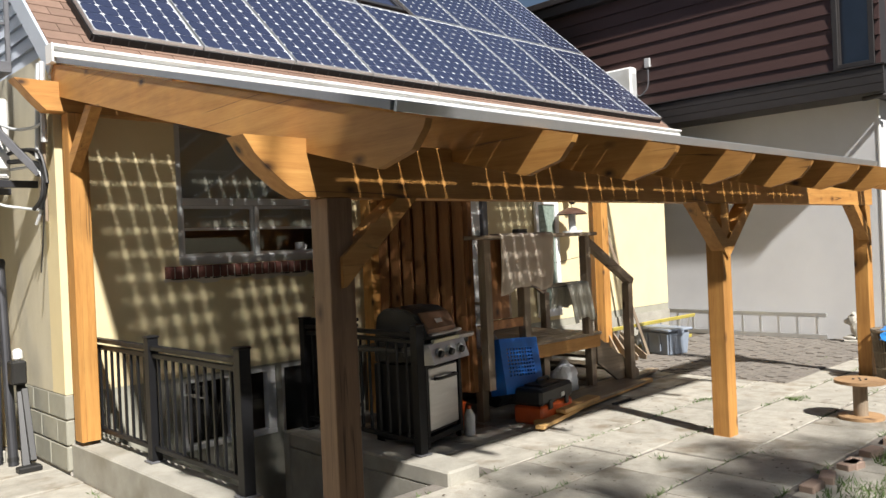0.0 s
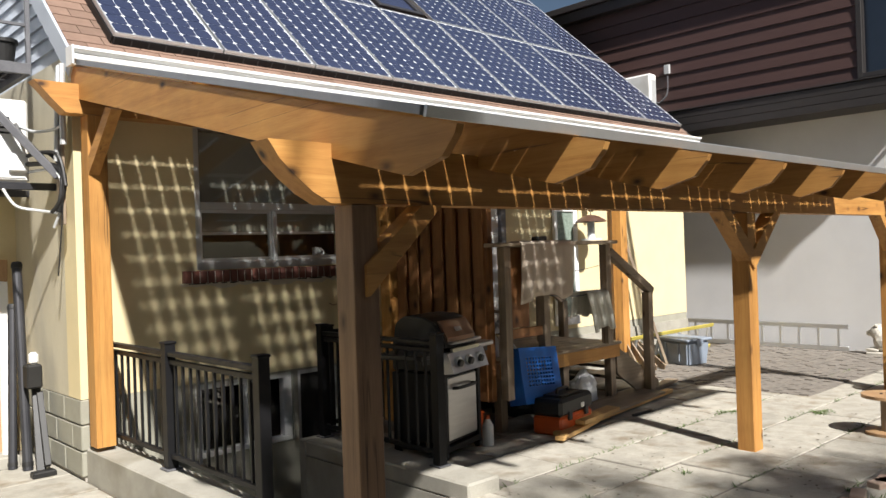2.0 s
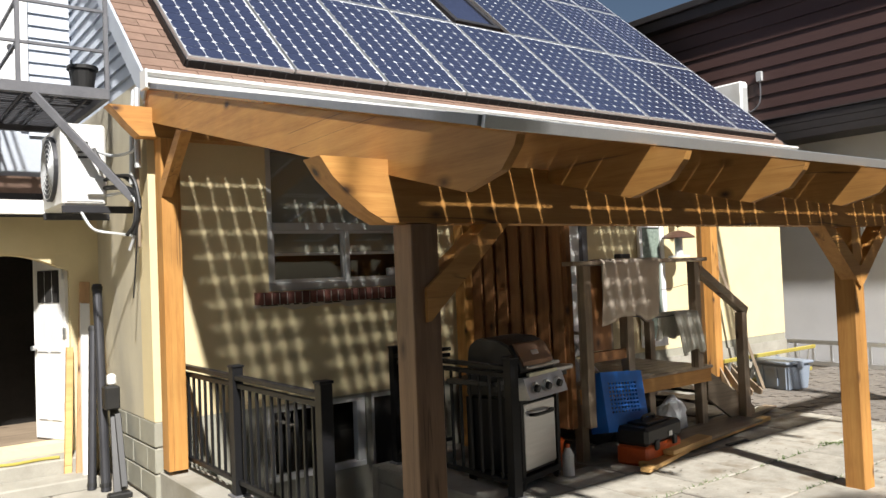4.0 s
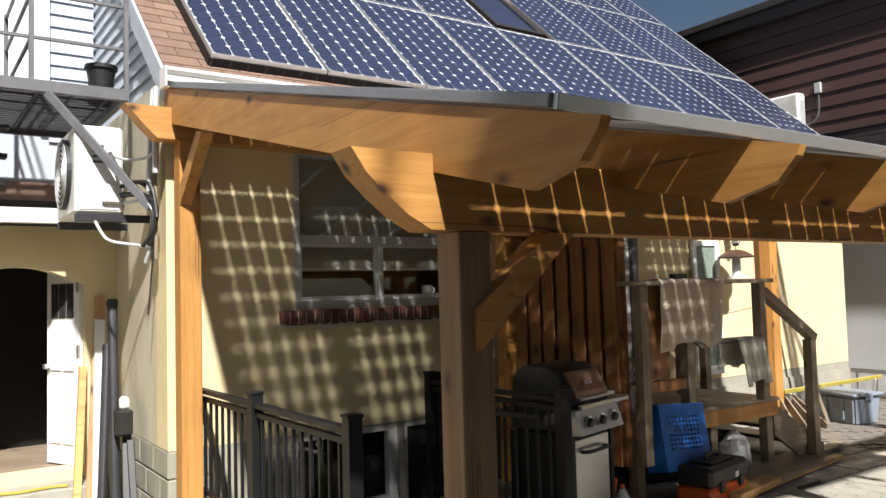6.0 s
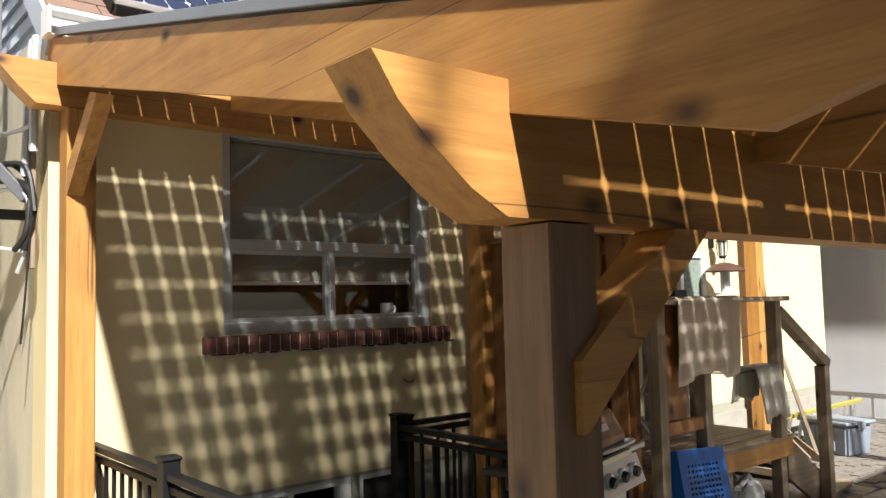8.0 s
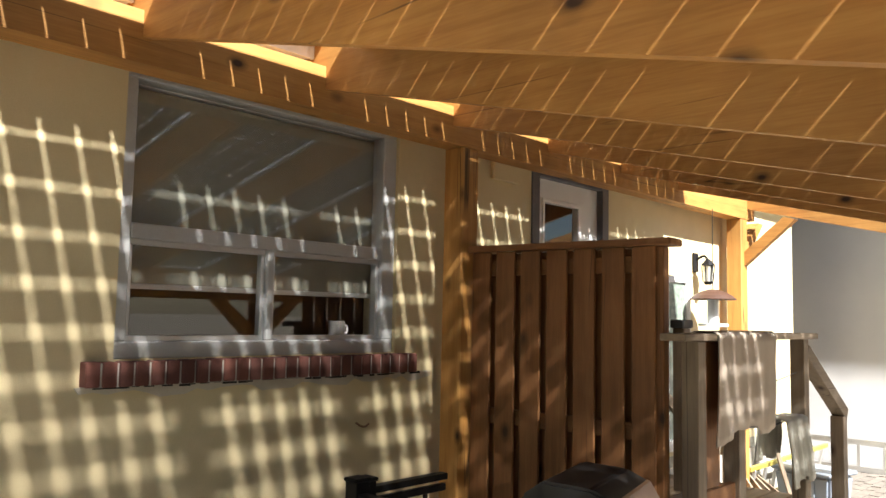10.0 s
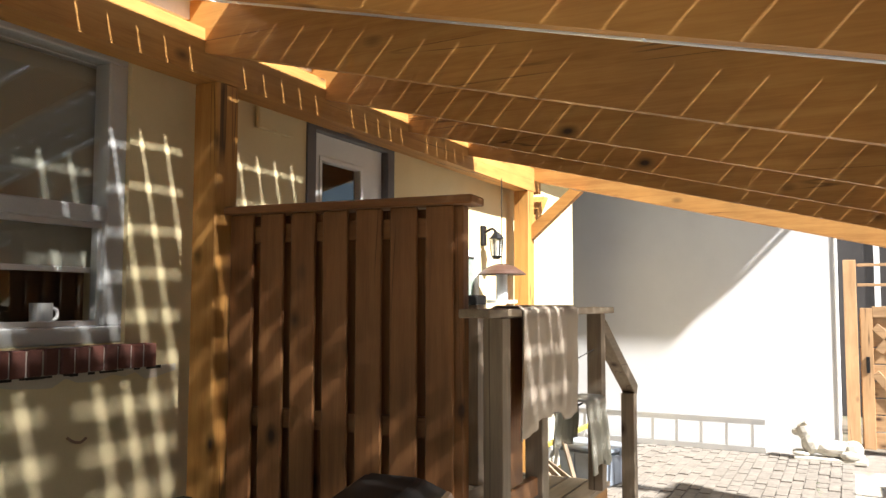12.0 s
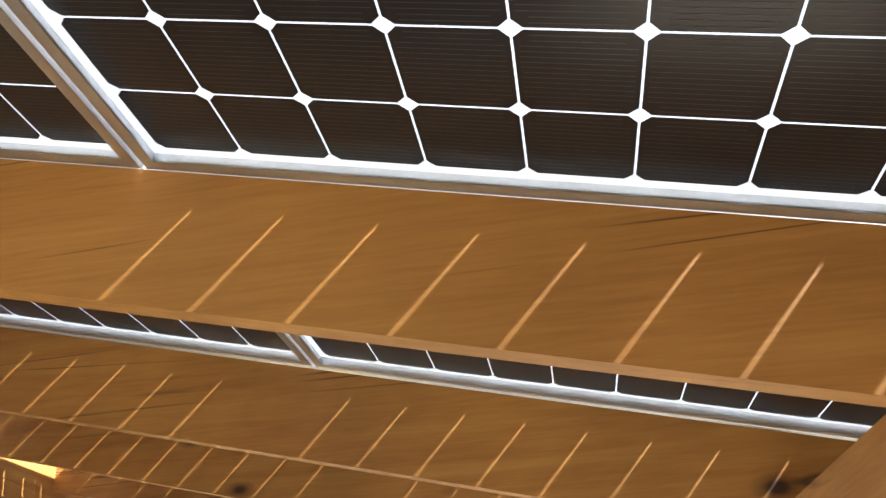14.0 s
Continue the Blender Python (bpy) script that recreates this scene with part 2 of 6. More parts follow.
ORANGE = surf("orange_plastic", (0.50, 0.075, 0.012), (0.62, 0.11, 0.02), 0.42, 0, 4, 90, 0.03)
BLACKM.node_tree.nodes["Principled BSDF"].inputs["Specular IOR Level"].default_value = 0.25
BLACKP = surf("black_plastic", (0.010, 0.010, 0.010), (0.022, 0.021, 0.02), 0.5, 0, 4, 120, 0.06)
YELLOW = surf("yellow_rail", (0.34, 0.28, 0.05), (0.46, 0.38, 0.08), 0.5, 0, 5, 90, 0.04)
WICK = surf("wicker", (0.12, 0.09, 0.06), (0.24, 0.19, 0.13), 0.8, 0, 30, 120, 0.6)
STONE = surf("cast_stone", (0.42, 0.40, 0.35), (0.58, 0.55, 0.49), 0.9, 0, 12, 120, 0.6, spots=(0.30, 0.29, 0.25))
LEAF = surf("leaf", (0.045, 0.10, 0.016), (0.11, 0.19, 0.04), 0.6, 0, 3, 40, 0.0)
GRASS = surf("grass_blade", (0.05, 0.10, 0.018), (0.12, 0.18, 0.045), 0.7, 0, 3, 40, 0.0)
BARK = surf("bark", (0.06, 0.045, 0.03), (0.13, 0.10, 0.07), 0.95, 0, 12, 60, 0.8)
PLANKX = wood("fresh_plank", (0.40, 0.22, 0.07), (0.55, 0.33, 0.12), (0.66, 0.43, 0.18), 0)
GLASS = glass_pane("window_glass")
PVGLASS = glass_pane("panel_glass", haze=0.15, gloss=0.04)
MILKY = milky("milky_margin", (0.55, 0.58, 0.62), 0.5)
# pale room colour lowered to stand for the dimness behind the window
DIMROOM = surf("dim_room", (0.05, 0.045, 0.04), (0.08, 0.072, 0.062), 0.9, 0, 2, 30, 0.0)


# ---- mesh helpers ----
def thing(name, label, category, group="", kind=""):
    return tagged(new(name), label, category, group, kind)


def part(name, bm, material, parent=None, label=""):
    me = bpy.data.meshes.new(name)
    bmesh.ops.recalc_face_normals(bm, faces=bm.faces)
    bm.to_mesh(me)
    bm.free()
    me.materials.append(material)
    ob = new(name, me)
    ob.parent = parent
    if material is GLASS:
        ob.visible_shadow = False
    if label:
        ob["label"] = label
    return ob


def single(name, bm, material, label, category, group="", kind=""):
    return tagged(part(name, bm, material), label, category, group, kind)


def box(bm, a, b, bevel=0.0, m=None):
    """A box from corner a to corner b, its edges rounded by bevel."""
    lo = [min(p, q) for p, q in zip(a, b)]
    hi = [max(p, q) for p, q in zip(a, b)]
    v = bmesh.ops.create_cube(bm, size=1.0)["verts"]
    for w in v:
        w.co = Vector([l0 + (c + 0.5) * (h0 - l0) for l0, h0, c in zip(lo, hi, w.co)])
    if m is not None:
        for w in v:
            w.co = m @ w.co
    if bevel:
        es = list({e for w in v for e in w.link_edges})
        bmesh.ops.bevel(bm, geom=es, offset=bevel, segments=1, affect="EDGES", clamp_overlap=True)
    return bm


def boxm(a, b, bevel=0.0, m=None):
    return box(bmesh.new(), a, b, bevel, m)


def prism(bm, poly, axis, lo, hi):
    """Extrude a polygon (pairs in the two other axes, in order) along an axis from lo to hi."""
    def at(p, h):
        c = list(p)
        c.insert(axis, h)
        return c
    a = [bm.verts.new(at(p, lo)) for p in poly]
    b = [bm.verts.new(at(p, hi)) for p in poly]
    bm.faces.new(a)
    bm.faces.new(b[::-1])
    for i in range(len(poly)):
        j = (i + 1) % len(poly)
        bm.faces.new((a[i], a[j], b[j], b[i]))
    return bm


def beam_between(bm, p, q, w, h, roll=0.0, bevel=0.004):
    """A squared bar from p to q."""
    p, q = Vector(p), Vector(q)
    m = Matrix.Translation((p + q) / 2) @ (q - p).to_track_quat("X", "Z").to_matrix().to_4x4() @ pose(0, 0, 0, roll, 0, 0)
    ln = (q - p).length
    return box(bm, (-ln / 2, -w / 2, -h / 2), (ln / 2, w / 2, h / 2), bevel, m)


def rod(bm, p, q, r, r2=None, seg=10):
    p, q = Vector(p), Vector(q)
    m = Matrix.Translation((p + q) / 2) @ (q - p).to_track_quat("Z", "Y").to_matrix().to_4x4()
    bmesh.ops.create_cone(bm, cap_ends=True, segments=seg, radius1=r, radius2=r if r2 is None else r2, depth=(q - p).length, matrix=m)
    return bm


def tube(bm, pts, r, seg=7):
    """A round cable through points, smoothed."""
    P = [Vector(p) for p in pts]
    path = []
    for i in range(len(P) - 1):
        a, b, c, d = P[max(i - 1, 0)], P[i], P[i + 1], P[min(i + 2, len(P) - 1)]
        for k in range(6):
            t = k / 6
            path.append(0.5 * ((2 * b) + (c - a) * t + (2 * a - 5 * b + 4 * c - d) * t * t + (3 * b - a - 3 * c + d) * t ** 3))
    path.append(P[-1])
    rings = []
    for i, c in enumerate(path):
        d = (path[min(i + 1, len(path) - 1)] - path[max(i - 1, 0)]).normalized()
        u = d.orthogonal().normalized()
        w = d.cross(u)
        rings.append([bm.verts.new(c + r * (math.cos(s) * u + math.sin(s) * w)) for s in [2 * math.pi * k / seg for k in range(seg)]])
    for a, b in zip(rings, rings[1:]):
        off = min(range(seg), key=lambda o: sum((a[k].co - b[(k + o) % seg].co).length for k in range(seg)))
        for k in range(seg):
            bm.faces.new((a[k], a[(k + 1) % seg], b[(k + 1 + off) % seg], b[(k + off) % seg]))
    return bm


def wall_with_holes(bm, axis, lo, hi, u0, u1, z0, z1, holes):
    """A wall slab normal to axis (0 or 1) with rectangular openings (ua, ub, za, zb) cut through."""
    us = sorted({u0, u1, *[h for q in holes for h in q[:2]]})
    zs = sorted({z0, z1, *[h for q in holes for h in q[2:]]})
    for ua, ub in zip(us, us[1:]):
        za = None
        for z, zn in zip(zs, zs[1:] + [None]):
            solid = zn is not None and not any(q[0] < (ua + ub) / 2 < q[1] and q[2] < (z + zn) / 2 < q[3] for q in holes)
            if solid and za is None:
                za = z
            if not solid and za is not None:
                a, b = ((lo, ua, za), (hi, ub, z)) if axis == 0 else ((ua, lo, za), (ub, hi, z))
                box(bm, a, b)
                za = None
    bmesh.ops.remove_doubles(bm, verts=bm.verts, dist=1e-5)
    inner = [f for f in bm.faces if len([g for g in bm.faces if g is not f and (g.calc_center_median() - f.calc_center_median()).length < 1e-5]) > 0] if len(bm.faces) < 200 else []
    bmesh.ops.delete(bm, geom=inner, context="FACES")
    return bm


# ---- setting: ground ----
HX0, HX1 = 2.0, 11.16          # house front, west and east ends
PX0, PX1, PY0 = 2.3, 3.66, -2.45   # basement stairwell
g = bmesh.new()
R = 400.0
for a, b in (((-R, -R), (R, PY0)), ((-R, PY0), (PX0, R)), ((PX1, PY0), (R, -0.62)), ((4.5, -0.62), (R, R)), ((PX0, 0.2), (4.5, R))):
    vs = [g.verts.new((x, y, -0.03)) for x, y in ((a[0], a[1]), (b[0], a[1]), (b[0], b[1]), (a[0], b[1]))]
    g.faces.new(vs)
single("ground", g, SOIL, "bare soil and thin grass of a back yard", "ground", kind="structure")

pav = tagged(new("pavement"), "worn concrete slab paving with weedy joints", "paving", kind="structure")
part("bed", boxm((2.0, -4.6, -0.0296), (13.0, PY0 - 0.004, -0.0284)), GRAVEL, pav)
part("bed", boxm((PX1 + 0.02, PY0, -0.0296), (13.0, -0.62, -0.0284)), GRAVEL, pav)
part("bed", boxm((4.52, -0.616, -0.0296), (13.0, 0.0, -0.0284)), GRAVEL, pav)
part("bed", boxm((-2.0, -3.4, -0.0296), (1.99, 3.0, -0.0284)), GRAVEL, pav)

# ---- setting: house ----
WIN = (3.0, 4.66, 1.60, 2.90)
DOOR = (5.97, 7.0, 0.66, 2.90)
hw = wall_with_holes(bmesh.new(), 1, 0.0, 0.28, HX0, HX1, 0.62, 3.35, [WIN, DOOR])
single("wall_south", hw, STUCCO, "yellow stucco house wall with window and door openings", "wall", kind="structure")
fw = wall_with_holes(bmesh.new(), 1, 0.004, 0.28, HX0 + 0.3, HX1, -2.3, 0.62, [(2.95, 3.93, -0.05, 0.6), (3.99, 4.45, -1.45, 0.6)])
single("foundation_wall", fw, BLOCK, "grey-green painted foundation wall", "wall", kind="structure")
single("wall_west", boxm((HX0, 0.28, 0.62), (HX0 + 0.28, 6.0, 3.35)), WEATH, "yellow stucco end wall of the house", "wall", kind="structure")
single("wall_east", boxm((HX1 - 0.28, 0.28, -0.03), (HX1, 6.0, 3.35)), STUCCO, "yellow stucco end wall of the house", "wall", kind="structure")
single("wall_north", boxm((HX0, 6.0, -0.03), (HX1, 6.28, 3.35)), STUCCO, "yellow stucco rear wall of the house", "wall", kind="structure")
single("room_floor", boxm((HX0 + 0.28, 0.28, 0.5), (HX1 - 0.28, 6.0, 0.6)), OLDX, "wooden room floor", "floor", kind="structure")
single("room_ceiling", boxm((HX0 + 0.28, 0.28, 3.0), (HX1 - 0.28, 6.0, 3.1)), DIMROOM, "plain room ceiling, coloured dark for the dim room", "ceiling", kind="structure")
single("partition_wall", boxm((HX0 + 0.28, 2.6, 0.6), (HX1 - 0.28, 2.7, 3.0)), DIMROOM, "plain inner wall seen through the window, coloured dark for the dim room", "wall", kind="structure")
single("skirt_band", boxm((8.0, -0.02, 0.0), (HX1, -0.002, 0.52)), CONC, "grey parged band at the foot of the wall", "trim", kind="structure")

# painted block plinth round the west corner
pl = tagged(new("block_plinth"), "grey-green painted concrete block plinth", "plinth", kind="structure")
part("core", boxm((HX0 + 0.02, 0.012, -0.03), (HX0 + 0.3, 3.0, 0.62)), MORTAR, pl)
bme = boxm((-0.006, 0, 0), (0.10, 0.385, 0.195), 0.008)
blk = part("block", bme, BLOCK, pl)
blk.location = (HX0 + 0.004, 0.006, 0.42)
for r in range(3):
    for c in range(8):
        if r == 0 and c == 0:
            continue
        o = new("block", blk.data)
        o.parent = pl
        y = 0.006 + 0.395 * c - (0.19 if r % 2 else 0.0)
        o.location = (HX0 + 0.004, max(y, 0.006), 0.42 - 0.205 * r)
        if y < 0:
            o.scale = (1, 0.52, 1)
b2 = part("block", boxm((0, 0, 0), (0.31, 0.1, 0.195), 0.008), BLOCK, pl)
b2.location = (HX0, -0.002, 0.42)
for r in range(1, 3):
    o = new("block", b2.data)
    o.parent = pl
    o.location = (HX0, -0.002, 0.42 - 0.205 * r)

# roof
SL = math.atan(0.9)
RY, RZ = -0.16, 3.27           # eave edge on the roof plane
def roof_at(x, d, h=0.0):
    """A point d metres up the roof slope from the eave, h above it."""
    return Vector((x, RY + d * math.cos(SL) - h * math.sin(SL), RZ + d * math.sin(SL) + h * math.cos(SL)))
RX0, RX1, RL = 1.99, 11.45, 6.3
rm = Matrix.Translation((0, RY, RZ)) @ Matrix.Rotation(SL, 4, "X")
roof = tagged(new("roof"), "brown asphalt shingle roof, steep", "roof", kind="structure")
part("deck", boxm((RX0, 0, -0.12), (RX1, RL, -0.012), 0, rm), SIDINGD, roof)
tile = part("shingle", boxm((0.003, 0, -0.004), (0.297, 0.16, 0.010), 0.003), SHING, roof)
n_sh = 0
cells = [(RX0 + 0.3 * c + (0.15 if r % 2 else 0.0), r * 0.142) for r in range(44) for c in range(-1, 32)]
rest = bmesh.new()
for x, d in cells:
    x0, x1 = max(x, RX0 - 0.02), min(x + 0.3, RX1 + 0.02)
    if x1 - x0 < 0.05:
        continue
    if (x < 2.7 and d < 3.4) or d < 0.25 or (x > 11.0 and d < 3):
        o = tile if n_sh == 0 else new("shingle", tile.data)
        o.parent = roof
        o.matrix_basis = rm @ Matrix.Translation((x0, d, 0.0)) @ Matrix.Rotation(radians(-3.0), 4, "X") @ Matrix.Diagonal(((x1 - x0) / 0.3, 1, 1, 1))
        n_sh += 1
    else:
        box(rest, (x0 + 0.003, d, -0.004), (x1 - 0.003, d + 0.16, 0.010), 0, rm)
tagged(part("shingles", rest, SHING, roof), kind="stuff")
back = boxm((RX0, RL * math.cos(SL) + RY, RZ + RL * math.sin(SL) - 0.1), (RX1, RL * math.cos(SL) * 2, RZ + RL * math.sin(SL)))
part("back_slope", back, SHING, roof)
fas = tagged(new("gutter"), "white aluminium eaves gutter with fascia", "gutter", kind="structure")
prof = [(-0.277, 3.322), (-0.277, 3.345), (-0.255, 3.35), (-0.255, 3.33), (-0.16, 3.325), (-0.15, 3.34), (-0.14, 3.34), (-0.14, 3.21), (-0.232, 3.21), (-0.236, 3.236), (-0.262, 3.246), (-0.262, 3.268), (-0.246, 3.276), (-0.246, 3.30), (-0.262, 3.312)]
part("trough", prism(bmesh.new(), prof, 0, HX0 - 0.06, HX1 + 0.15), WHITEM, fas)
part("fascia", boxm((HX0 - 0.02, -0.138, 3.12), (HX1 + 0.1, -0.115, 3.34)), WHITEM, fas)
part("soffit", boxm((HX0 - 0.02, -0.115, 3.13), (HX1 + 0.1, 0.0, 3.15)), WHITEM, fas)
part("end_cap", boxm((HX0 - 0.075, -0.275, 3.205), (HX0 - 0.061, -0.13, 3.35)), WHITEM, fas)
gable = prism(bmesh.new(), [(0.0, 3.35), (4.2, 3.35 + 4.2 * 0.9), (8.4, 3.35)], 0, HX0 + 0.06, HX0 + 0.2)
single("gable_wall", gable, BLUSID, "pale blue lapped siding on the gable end", "wall", kind="structure")
gs = tagged(new("gable_siding"), "pale blue lapped siding boards", "siding", kind="structure")
for i in range(20):
    z = 3.36 + 0.13 * i
    y0 = (z - 3.35) / 0.9 + 0.1
    if y0 > 3.8:
        break
    part("siding_board", prism(bmesh.new(), [(HX0 + 0.06, z), (HX0 + 0.03, z), (HX0 + 0.055, z + 0.135), (HX0 + 0.06, z + 0.135)], 1, y0, 4.6), BLUSID, gs)
rk = tagged(new("rake_board"), "white metal rake trim along the roof edge", "trim", kind="structure")
part("board", boxm((RX0 - 0.03, -0.02, -0.16), (RX0 - 0.004, RL, 0.012), 0.004, rm), BLUSID, rk)
part("board", boxm((RX1 + 0.004, -0.02, -0.16), (RX1 + 0.03, RL, 0.012), 0.004, rm), SIDINGD, rk)

# ---- roof solar panels ----
def octagon(bm, cx, cy, w, h, cut, z):
    x, y = w / 2, h / 2
    v = [bm.verts.new((cx + a, cy + b, z)) for a, b in ((-x + cut, -y), (x - cut, -y), (x, -y + cut), (x, y - cut), (x - cut, y), (-x + cut, y), (-x, y - cut), (-x, -y + cut))]
    return bm.faces.new(v)


cell_mesh = {}
def cell_at(parent, mat, w, h, cut, x, y, z):
    if mat.name not in cell_mesh:
        b = bmesh.new()
        octagon(b, 0, 0, w, h, cut, 0)
        o = part("cell", b, mat, parent)
        cell_mesh[mat.name] = o.data
    else:
        o = new("cell", cell_mesh[mat.name])
        o.parent = parent
    o.location = (x, y, z)


def panel_frame(bm, w, ln, t=0.04, f=0.014):
    for a, b in (((0, 0), (w, f)), ((0, ln - f), (w, ln)), ((0, f), (f, ln - f)), ((w - f, f), (w, ln - f))):
        box(bm, (a[0], a[1], 0), (b[0], b[1], t), 0.001)
    return bm


PW, PL = 0.972, 1.94
def make_roof_panel():
    p = thing("solar_panel", "dark blue solar panel in a silver frame on shingles", "solar panel", "solar panels on the house roof")
    part("frame", panel_frame(bmesh.new(), PW, PL), ALU, p)
    part("backsheet", boxm((0.014, 0.014, 0.026), (PW - 0.014, PL - 0.014, 0.032)), SHEET, p)
    c = bmesh.new()
    px, py = (PW - 0.04) / 6, (PL - 0.05) / 12
    for i in range(6):
        for j in range(12):
            cell_at(p, CELLR, px - 0.0056, py - 0.0056, 0.019, 0.02 + px * (i + 0.5), 0.025 + py * (j + 0.5), 0.0345)
    c.free()
    return p


PITCH, PXS = 0.987, 2.355
D0 = 0.33
first = make_roof_panel()
pm = lambda c, r: rm @ Matrix.Translation((PXS + PITCH * c, D0 + (PL + 0.02) * r, 0.075))
first.matrix_basis = pm(0, 0)
for r in range(3):
    for c in range(9):
        if (r, c) != (0, 0) and (r, c) not in ((1, 4),):
            copy_thing(first, pm(c, r))
sk = thing("panel_skirt", "black mesh skirt under the lower edge of the solar panels", "skirt")
part("mesh_strip", boxm((PXS, D0 - 0.012, -0.005), (PXS + PITCH * 9, D0 - 0.003, 0.075), 0, rm), BLACKM, sk)
part("side_strip", boxm((PXS - 0.012, D0, -0.005), (PXS - 0.003, D0 + 3.9, 0.075), 0, rm), BLACKM, sk)
for i in range(60):
    part("clip", boxm((PXS + 0.148 * i, D0 - 0.016, 0.0), (PXS + 0.148 * i + 0.012, D0 - 0.0125, 0.07), 0, rm), DARKM, sk)
skl = thing("skylight", "closed skylight with a dark metal frame", "skylight")
sx, sd = PXS + PITCH * 4 + 0.1, D0 + PL + 0.12
for a, b in (((0, 0), (0.78, 0.07)), ((0, 1.1), (0.78, 1.17)), ((0, 0.07), (0.07, 1.1)), ((0.71, 0.07), (0.78, 1.1))):
    part("frame_bar", boxm((sx + a[0], sd + a[1], 0), (sx + b[0], sd + b[1], 0.12), 0.006, rm), DARKM, skl)
part("pane", boxm((sx + 0.07, sd + 0.07, 0.08), (sx + 0.71, sd + 1.1, 0.09), 0, rm), CELLR, skl, "dark glass")

# ---- pergola ----
PSL = 0.2467
RB0 = 3.003                     # rafter underside at the house
RD = 0.248                      # rafter height
SP, XR0, NR = 0.963, 1.977, 7   # rafter spacing, first face, count
FY0, FY1 = -3.51, -3.36       # front beam
BY0, BY1 = -0.24, -0.09         # rear beam
def under(y):
    return RB0 + PSL * y


pg = thing("pergola", "amber-stained timber pergola with sloping rafters against the house", "pergola")
PW_ = 0.148
def post(x, y, z0, z1, mat=None, label=""):
    c, w = 0.006, PW_
    sec = [(x + c, y), (x + w - c, y), (x + w, y + c), (x + w, y + w - c), (x + w - c, y + w), (x + c, y + w), (x, y + w - c), (x, y + c)]
    part("post", prism(bmesh.new(), sec, 2, z0, z1), mat or POSTW, pg, label)


FP = (2.085, 6.05, 9.50)
BP = ((2.03, 0.27), (4.957, -0.02), (9.08, -0.02))
# near post takes the copy with shade in its colour
post(FP[0], FY0, -0.02, 1.925, SHADEP, "rough-sawn brown post, colour darkened for the tree's shade")
for x in FP[1:]:
    post(x, FY0, -0.02, 1.925)
for x, z0 in BP:
    post(x, BY0, z0, 2.83)
E_ = 9.72
front = [(1.645, 2.205), (1.66, 2.185), (1.70, 2.125), (1.78, 2.05), (1.87, 1.98), (1.965, 1.93), (E_, 1.93), (E_, 2.205)]
part("front_beam", prism(bmesh.new(), front, 1, FY0, FY1), WOODX, pg)
rear = [(1.66, 3.06), (1.72, 3.0), (1.79, 2.92), (1.88, 2.835), (E_ - 0.3, 2.835), (E_ - 0.3, 3.06)]
part("rear_beam", prism(bmesh.new(), rear, 1, BY0, BY1), WOODX, pg)
rpoly = [(-0.07, under(-0.07)), (-4.03, under(-4.03)), (-4.25, 2.065), (-4.325, 2.145), (-4.34, under(-4.34) + RD), (-0.07, under(-0.07) + RD)]
for k in range(NR):
    x = XR0 + SP * k
    part("rafter", prism(bmesh.new(), rpoly, 0, x, x + 0.04), WOODY, pg)


for x in (9.24, 9.35):
    part("rafter", prism(bmesh.new(), rpoly, 0, x, x + 0.04), WOODY, pg)


def knee(x_post, side, y0, ztop, drop, y1):
    """A knee brace from a post's side up to the beam, cut plumb below and level above."""
    s = 1 if side > 0 else -1
    x = x_post + (0.06 if s > 0 else 0.085)
    h = 0.15
    poly = [(x, ztop - drop), (x, ztop - drop + h), (x + s * (drop - 0.075), ztop), (x + s * (drop + 0.06), ztop), (x + s * 0.02, ztop - drop + 0.005)]
    part("brace", prism(bmesh.new(), poly, 1, y0, y1), WOODX, pg)


for i, x in enumerate(FP):
    if i > 0:
        knee(x, -1, FY0 - 0.02, 1.928, 0.46, FY1 - 0.05)
    knee(x, 1, FY0 - 0.021, 1.928, 0.44 if i == 0 else 0.46, FY1 - 0.051) if i < 2 else None
knee(9.08, 1, BY0 + 0.02, 2.835, 0.5, BY1 - 0.02)
def side_knee(x0, x1, yp, ztop, drop):
    h = 0.14
    poly = [(yp, ztop - drop - h), (yp, ztop - drop), (yp - drop + h * 0.3, ztop - 0.10), (yp - drop - h * 0.5, ztop - 0.13)]
    part("brace", prism(bmesh.new(), poly, 0, x0, x1), WOODY, pg)


side_knee(2.03, 2.11, BY0, 2.93, 0.42)
side_knee(9.15, 9.23, BY0, 2.93, 0.42)

# bifacial panels over the rafters
ang = math.atan(PSL)
BL = 1.915
def top_m(x, y):
    return Matrix.Translation((x, y, under(y) + RD + 0.012)) @ Matrix.Rotation(ang, 4, "X")


